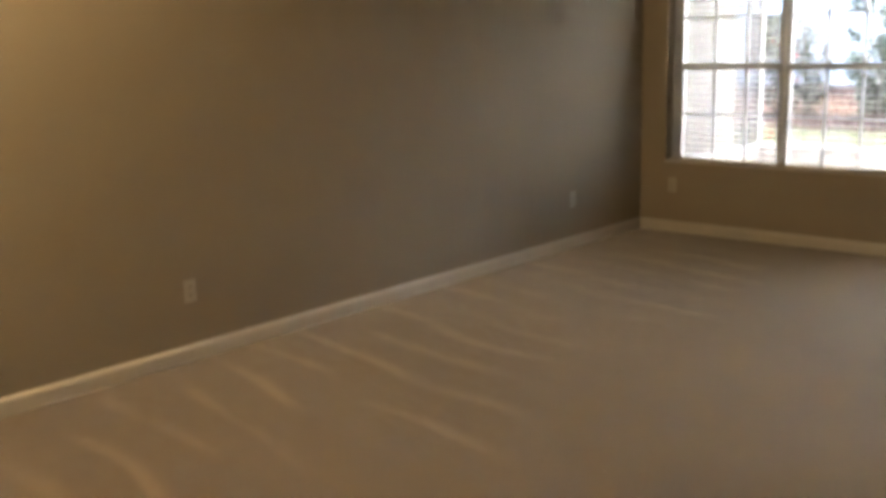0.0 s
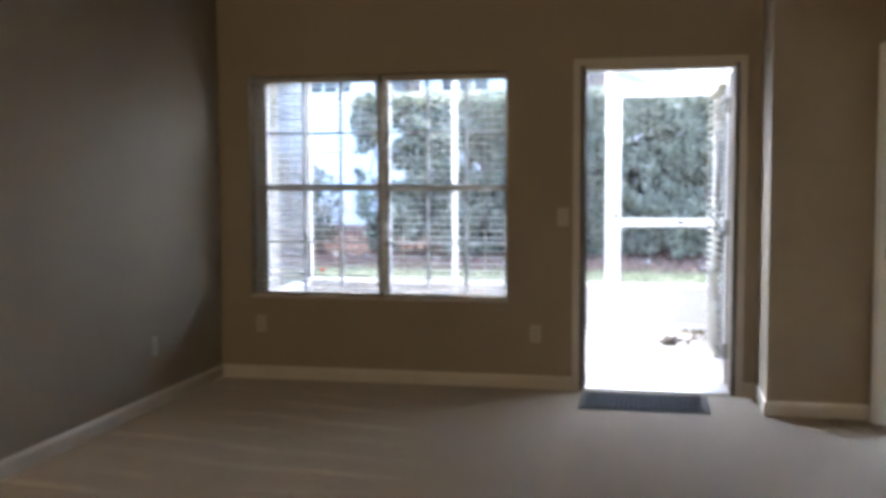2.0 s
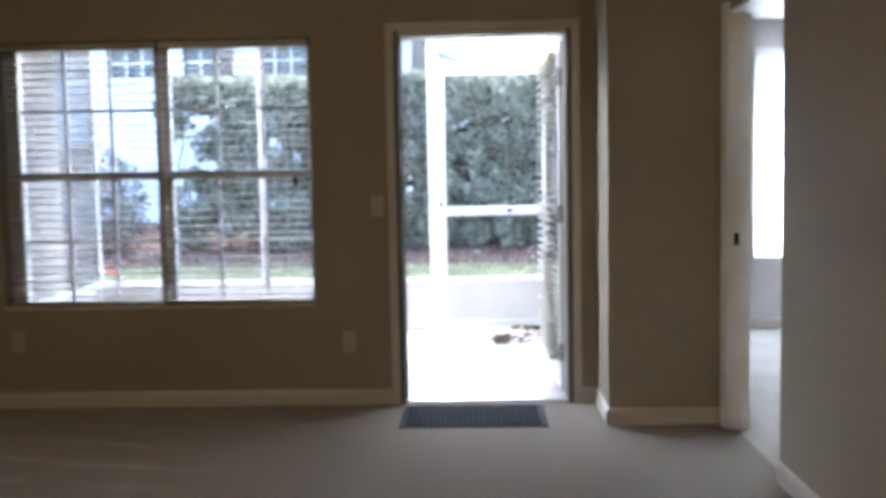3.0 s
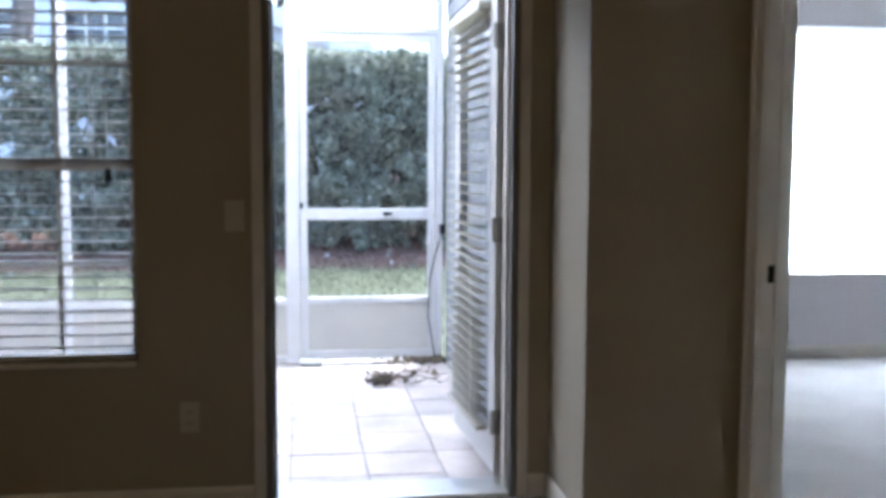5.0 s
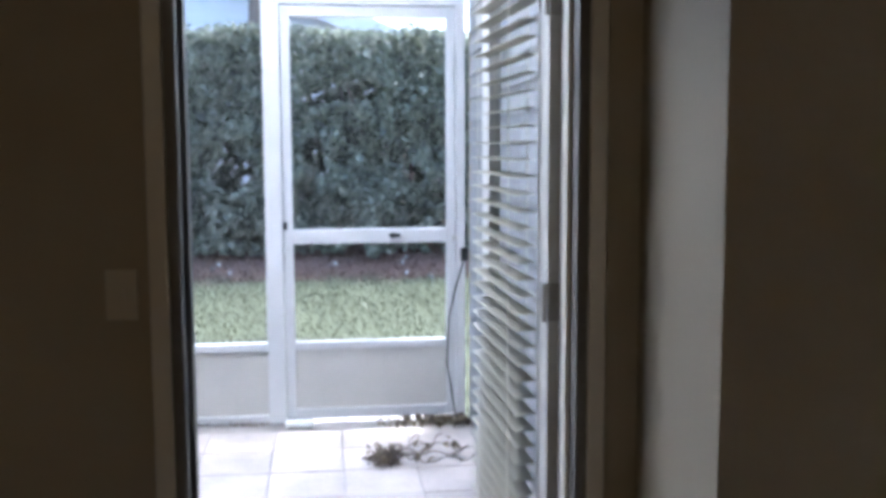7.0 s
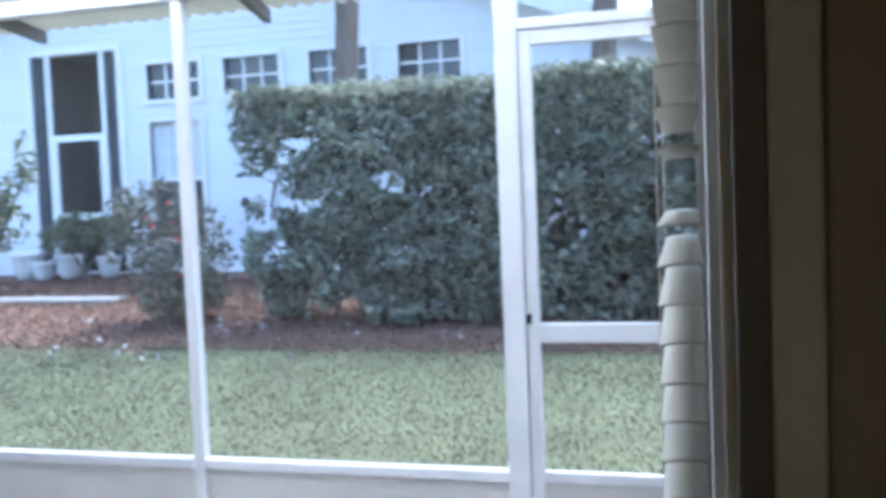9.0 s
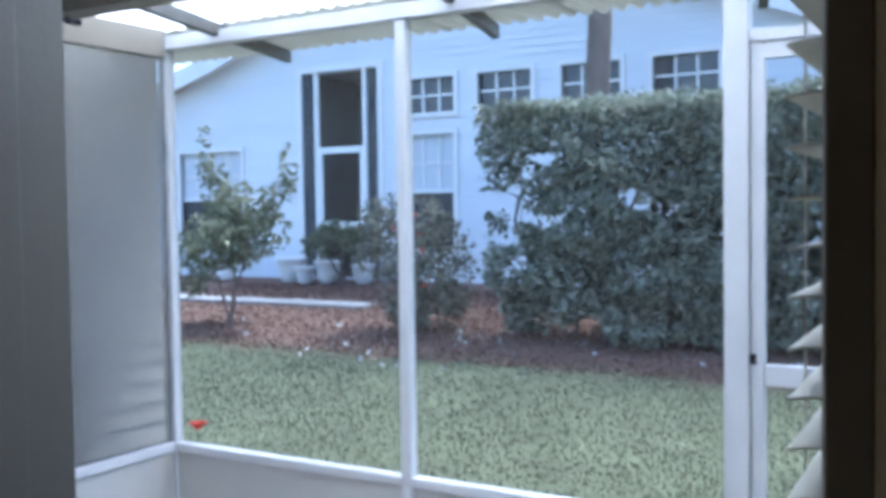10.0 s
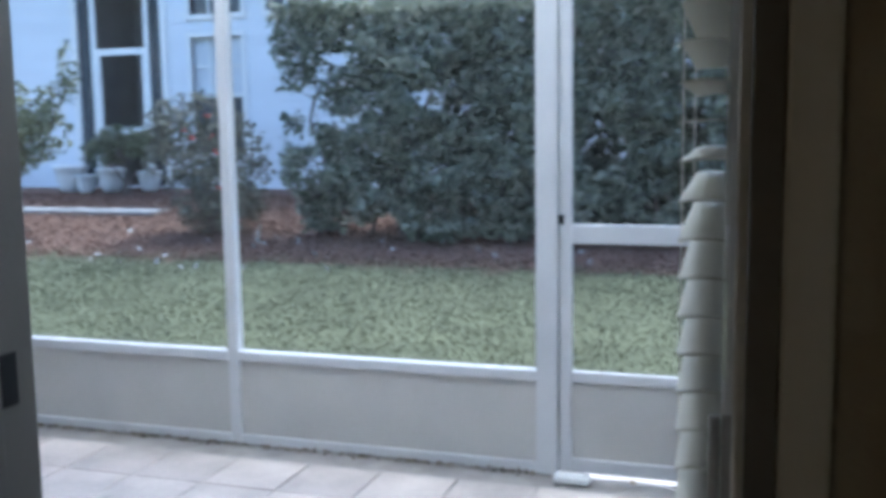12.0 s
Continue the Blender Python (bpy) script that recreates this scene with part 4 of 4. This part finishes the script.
def shrub(name, label, x, y, height, trunk_h, blobs, material, seed, count, size=0.05, stems=3, lean=0.25, flowers=0):
    """Several thin stems with a loose crown of leaf clumps. blobs: centre and radii from the base."""
    rng = random.Random(seed)
    z = ground_z(x, y)
    s = holder(name, label, name.split("_")[-1], (x, y, z))
    ends = []
    for k in range(stems):
        a = 6.28 * k / stems + rng.uniform(-0.4, 0.4)
        d = Vector((math.cos(a), math.sin(a), 0)) * lean
        pts = [Vector((0, 0, -0.05)) + d * 0.1]
        for i in range(1, 6):
            pts.append(d * (i / 5) ** 1.3 + Vector((rng.uniform(-0.03, 0.03), rng.uniform(-0.03, 0.03), trunk_h * i / 5)))
        part("stem", tube(pts, 0.022, 6, 0.6), M_BARK, s)
        ends.append(pts[-1])
    for bx_, by_, bz_, *_ in blobs:
        e = min(ends, key=lambda q: (q - Vector((bx_, by_, bz_))).length)
        c = Vector((bx_, by_, bz_))
        part("branch", tube([e, (e + c) / 2 + Vector((rng.uniform(-0.08, 0.08), 0, 0.04)), c], 0.012, 5, 0.3), M_BARK, s)

    def place(r):
        bx_, by_, bz_, rx, rz = r.choices(blobs, [b[3] * b[3] * b[4] + 0.006 for b in blobs])[0]
        while True:
            v = Vector((r.uniform(-1, 1), r.uniform(-1, 1), r.uniform(-1, 1)))
            if 0.1 < v.length < 1:
                break
        p = (bx_ + v.x * rx * 1.12, by_ + v.y * rx * 1.12, bz_ + v.z * rz * 1.12)
        if noise.noise((p[0] * 4 + seed, p[1] * 4, p[2] * 4)) > (0.10 if rx > 0.2 else 0.45):
            return None
        return p

    raw("crown", *leaves(count, place, size, rng, 2.2), material, s)
    for k in range(flowers):
        bx_, by_, bz_, rx, rz = rng.choice(blobs[:3])
        a, t = rng.uniform(3.6, 5.8), rng.uniform(-0.3, 0.8)
        c = Vector((bx_ + rx * 0.95 * math.cos(a) * math.cos(t), by_ + rx * 0.95 * math.sin(a) * math.cos(t), bz_ + rz * math.sin(t)))
        raw("flower", *leaves(7, lambda r: c + Vector((r.uniform(-1, 1), r.uniform(-1, 1), r.uniform(-1, 1))) * 0.022, 0.035, rng, 1.2), M_RED, s, "small red flower")
    return s


def palm_trunk(x, y, radius):
    z = ground_z(x, y)
    t = holder("palm_trunk", "bare grey-brown palm trunk behind the hedge", "tree", (x, y, z))
    pts = [(0.03 * math.sin(k * 0.6), 0, -0.1 + 0.3 * k) for k in range(24)]
    bm = tube(pts, radius, 12, 0.9)
    for v in bm.verts:
        v.co += Vector((noise.noise(v.co * 6), noise.noise(v.co * 6 + Vector((5, 0, 0))), 0)) * 0.012
    part("trunk", bm, M_BARK, t, smooth=True)
    for k in range(2, 22):
        a = pts[k]
        part("ring", tube([(a[0], 0, a[2]), (a[0], 0, a[2] + 0.03)], radius * (1 - 0.1 * k / 23) + 0.008, 12), M_BARK, t)
    for k in range(9):
        a = 6.28 * k / 9
        d = Vector((math.cos(a), math.sin(a), 0))
        rib = [Vector((0, 0, 6.8)) + d * (1.7 * i / 6) + Vector((0, 0, 0.5 * math.sin(3.0 * i / 6) - 0.25 * (i / 6) ** 2)) for i in range(7)]
        bm = tube(rib, 0.02, 5, 0.4)
        fr = part("frond", bm, M_HEDGE, t)
        co, fa = [], []
        for i in range(1, 7):
            for sgn in (-1, 1):
                for j in range(3):
                    p = rib[i - 1].lerp(rib[i], j / 3)
                    w = d.cross(Vector((0, 0, 1))) * sgn
                    b = len(co)
                    co += [p, p + w * 0.45 + Vector((0, 0, -0.2)) + d * 0.2, p + d * 0.05]
                    fa.append((b, b + 1, b + 2))
        raw("leaflets", [tuple(c) for c in co], fa, M_HEDGE, fr)


hedge_thing()
shrub("young_shrub", "small open shrub with upright shoots on the mulch bank", -7.85, 8.85, 1.9, 0.75,
      [(0, 0, 1.12, 0.55, 0.38), (-0.4, 0, 0.95, 0.45, 0.32), (0.42, 0, 1.2, 0.42, 0.3), (-0.38, 0, 2.0, 0.10, 0.55), (-0.1, 0, 1.75, 0.12, 0.3), (0.7, 0, 1.55, 0.13, 0.28), (0.98, 0, 1.9, 0.11, 0.36), (0.2, 0, 1.5, 0.3, 0.3), (-0.6, 0, 0.55, 0.25, 0.2)], M_SHRUB, 3, 5400, 0.045, 3)
shrub("flowering_shrub", "rounded dark shrub with a few red flowers", -5.2, 9.1, 1.5, 0.5,
      [(-0.1, 0, 1.1, 0.5, 0.5), (0.3, 0, 0.75, 0.45, 0.6), (-0.4, 0, 1.25, 0.3, 0.35), (0.1, 0, 0.4, 0.5, 0.35), (-0.55, 0, 0.8, 0.25, 0.3)], M_DARKSHRUB, 8, 5600, 0.042, 4, flowers=6)
shrub("low_bush", "low yellow-green bush below the screened porch", -8.05, 11.5, 0.9, 0.45,
      [(0, 0, 0.78, 0.42, 0.22), (0.35, 0, 0.7, 0.3, 0.2), (-0.4, 0, 0.6, 0.3, 0.2)], M_SHRUB, 12, 2400, 0.04, 3)
palm_trunk(-3.71, 11.1, 0.16)
palm_trunk(-0.44, 11.1, 0.16)


def garden_urn(x, y, size=1.0):
    z = ground_z(x, y)
    e = holder("garden_pot", "white garden pot standing beside the porch", "pot", (x, y, z), "white pots by the porch")
    bm = bmesh.new()
    prof = ((0.10, 0), (0.13, 0.04), (0.17, 0.16), (0.19, 0.28), (0.215, 0.30), (0.215, 0.335), (0.18, 0.335), (0.17, 0.25))
    rings = [[bm.verts.new((size * r * math.cos(6.2832 * k / 18), size * r * math.sin(6.2832 * k / 18), size * h)) for k in range(18)] for r, h in prof]
    for a, b in zip(rings, rings[1:]):
        for k in range(18):
            bm.faces.new((a[k], a[(k + 1) % 18], b[(k + 1) % 18], b[k]))
    bm.faces.new(rings[0][::-1])
    part("pot", bm, M_VINYL, e, smooth=True)
    part("soil", tube([(0, 0, 0.24 * size), (0, 0, 0.29 * size)], 0.175 * size, 18), M_BARK, e)
    return e


garden_urn(-9.2, 11.7, 1.2)
garden_urn(-8.85, 11.6, 0.8)
garden_urn(-8.5, 11.75, 1.05)
garden_urn(-7.9, 11.85, 0.9)
garden_urn(-10.6, 11.75)

# red flower beside the corner post
fl = holder("red_flower", "single red flower on a short stem outside the screen", "flower", (-2.83, 3.21, ground_z(-2.83, 3.21)))
FH = KNEE + 0.06 - ground_z(-3, 3.22)
part("stem", tube([(0, 0, -0.02), (0.01, 0, FH * 0.5), (0, 0, FH)], 0.004, 6), M_SHRUB, fl)
bm = bmesh.new()
for k in range(6):
    a = 6.2832 * k / 6
    q = [Vector((0, 0, 0)), Vector((0.036, -0.03, 0.018)), Vector((0.072, 0, 0.01)), Vector((0.036, 0.03, 0.018))]
    m = Matrix.Rotation(a, 3, "Z") @ Matrix.Rotation(-0.5, 3, "Y")
    f = bm.faces.new([bm.verts.new(m @ v) for v in q])
bmesh.ops.solidify(bm, geom=bm.faces[:], thickness=0.003)
shift(bm, (0, 0, FH))
part("petals", bm, M_RED, fl)

# ---- patio clutter ----
vine = holder("dried_vine", "tangled dried vine with withered leaves lying on the patio", "dried plant", (0.61, 2.36, PZ))
rng = random.Random(21)
for k in range(6):
    p = Vector((rng.uniform(-0.1, 0.1), rng.uniform(-0.06, 0.06), 0.012))
    a = rng.uniform(-0.5, 0.6)
    pts = [p.copy()]
    for i in range(9):
        a += rng.uniform(-0.7, 0.7)
        p = p + Vector((0.045 * math.cos(a) + 0.012, 0.045 * math.sin(a), 0))
        p.z = 0.01 + 0.05 * abs(math.sin(i * 0.9 + k))
        pts.append(p.copy())
    part("twig", tube(pts, 0.0045, 5, 0.5), M_BARK, vine)
raw("withered_leaves", *leaves(30, lambda r: (r.uniform(-0.1, 0.4), r.uniform(-0.1, 0.12), r.uniform(0.01, 0.08)), 0.03, rng), M_LITTER, vine)
raw("root_clump", *leaves(150, lambda r: (r.gauss(0, 0.035), r.gauss(0, 0.03), abs(r.gauss(0.03, 0.025)) + 0.005), 0.022, rng), M_BARK, vine)
lit = raw("leaf_litter", *leaves(230, lambda r: (1.09 - abs(r.gauss(0, 0.22)), 3.07 - abs(r.gauss(0, 0.06)), PZ + r.uniform(0.006, 0.03)), 0.025, rng), M_LITTER)
tagged(lit, "dead leaves and dirt swept into the patio corner", "leaf litter", kind="stuff")
dirt = raw("dirt_line", *leaves(420, lambda r: (r.uniform(PATIO_L + 0.05, 0.0), SCREEN_Y - 0.03 - abs(r.gauss(0, 0.022)), PZ + r.uniform(0.004, 0.010)), 0.012, rng), M_LITTER)
tagged(dirt, "brown dirt and leaf crumbs along the foot of the kick panels", "dirt", kind="stuff")
cb = holder("cable", "thin dark cable with a small plug hanging at the screen post", "cable", (1.09, SCREEN_Y - 0.05, 0.8))
part("wire", tube([(0.0, -0.005, 0.05), (-0.01, -0.02, 0.0), (-0.05, -0.03, -0.12), (-0.09, -0.03, -0.3), (-0.1, -0.035, -0.55), (-0.07, -0.05, -0.75), (-0.05, -0.06, -0.865)], 0.005, 6), M_BLACK, cb)
part("plug", boxes((-0.02, 0.02, -0.03, 0.0, 0.02, 0.09), bevel=0.005), M_BLACK, cb)
hk = holder("wall_hook", "small black hook on the outer door trim", "hook", (-0.05, WT + 0.035, 1.815))
part("back_plate", boxes((-0.012, 0.012, 0, 0.004, -0.05, 0.05), bevel=0.001), M_BLACK, hk)
part("arm", tube([(0, 0.004, 0.03), (0, 0.022, 0.032), (0, 0.028, 0.03), (0, 0.032, 0.036)], 0.003, 6), M_BLACK, hk)
part("hook_tip", boxes((-0.004, 0.006, 0.03, 0.05, 0.026, 0.034), bevel=0.002), M_BLACK, hk)
part("arm", tube([(0, 0.004, -0.01), (0, 0.016, -0.01), (0, 0.02, -0.004)], 0.003, 6), M_BLACK, hk)

# ---- grass and mulch ----
def blades(count, rng):
    co, fa = [], []
    for _ in range(count):
        x = rng.uniform(-9.5, 3.5)
        y = 3.2 + (MULCH_Y + 0.3 - 3.2) * rng.random() ** 1.15
        if y > MULCH_Y and rng.random() < 0.5:
            continue
        z = ground_z(x, y) - 0.015
        h = rng.uniform(0.022, 0.052)
        a = rng.uniform(0, 6.28)
        w = rng.uniform(0.005, 0.010)
        dx, dy = math.cos(a) * w, math.sin(a) * w
        lx, ly = rng.uniform(-0.02, 0.02), rng.uniform(-0.02, 0.02)
        b = len(co)
        co += [(x - dx, y - dy, z), (x + dx, y + dy, z), (x + lx, y + ly, z + h)]
        fa.append((b, b + 1, b + 2))
    return co, fa


tagged(raw("grass", *blades(130000, random.Random(2)), M_BLADE), "short green lawn grass", "grass", kind="stuff")
rng = random.Random(4)


def chip(r):
    x, y = r.uniform(-10, 3), r.uniform(MULCH_Y - 0.15, 11.4)
    return (x, y, ground_z(x, y) + r.uniform(0.0, 0.035))


tagged(raw("mulch", *leaves(30000, chip, 0.022, rng, 2.4), M_CHIP), "reddish brown bark mulch", "mulch", kind="stuff")
tagged(raw("fallen_leaves", *leaves(70, lambda r: (lambda x, y: (x, y, ground_z(x, y) + 0.05))(r.uniform(-8, 2), r.uniform(7.2, 9.5)), 0.05, rng, 1.6), M_KERB),
       "pale fallen leaves scattered on the mulch", "leaves", kind="stuff")

# ---- pieces of floors and walls, last ----
slab = bpy.data.objects["patio_slab"]
TS = 0.345
tm = bpy.data.meshes.new("tile")
bm = boxes((0.004, TS - 0.004, 0.004, TS - 0.004, -0.012, 0.0), bevel=0.002)
bm.to_mesh(tm)
bm.free()
tm.materials.append(M_TILE)
ny, nx = 8, 12
for i in range(nx):
    for j in range(ny):
        r = random.Random(i * 31 + j)
        piece("tile", tm, slab, pose(PATIO_R - 0.03 - (i + 1) * TS, WT + 0.055 + j * TS, PZ + r.uniform(-0.0015, 0.0015), r.uniform(-0.15, 0.15), r.uniform(-0.15, 0.15)))


def clad(parent, along, p, u0, u1, z0, z1, holes, material, sign, rise=0.118, gabled=False):
    """Rows of clapboards between the openings."""
    cache = {}
    z = z0
    while z < z1:
        spans = [(u0, u1)]
        if gabled:
            spans = [(max(u0, APEX_X - (APEX_Z - z - rise) / 0.356), min(u1, APEX_X + (APEX_Z - z - rise) / RAKE))]
        for a, b, c, d in holes:
            if z + rise > c and z < d:
                spans = [s for q in spans for s in ((q[0], min(q[1], a)), (max(q[0], b), q[1])) if s[1] - s[0] > 0.05]
        for a, b in spans:
            key = round(b - a, 3)
            if key not in cache:
                cache[key] = lap_mesh(b - a, rise, along=along, sign=sign)
                cache[key].materials.append(material)
            ob = new("clapboard", cache[key])
            ob.parent = parent
            ob.matrix_parent_inverse = Matrix.Translation(parent.location).inverted()
            ob.location = (a, p, z) if along == "x" else (p, a, z)
        z += rise


clad(house, "x", NY + 0.018, NX0, NX1, NZ0, 5.3, [(a - 0.072, b + 0.072, c - 0.072, d + 0.072) for a, b, c, d in HOLES], M_SIDING, -1, gabled=True)
clad(wing, "y", -3.398, WT, 3.5, -0.2, 2.4, [], M_SIDING_G, 1)
house.location.z += 0.285  # the house stands on the raised bank
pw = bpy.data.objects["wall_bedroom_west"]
clad(pw, "y", PATIO_R + 0.016, WT + 0.036, SCREEN_Y - 0.03, PZ, 2.5, [], M_SIDING_SHADE, -1)
nwall = bpy.data.objects["wall_north"]
clad(nwall, "x", WT + 0.016 - 0.014, LEFT - 0.6, DOOR_W + 0.2, PZ, 2.42,
     [(WIN[0] - 0.05, WIN[1] + 0.05, WIN[2] - 0.05, WIN[3] + 0.05), (-0.075, DOOR_W + 0.4, -1, DOOR_H + 0.075)], M_SIDING, 1)
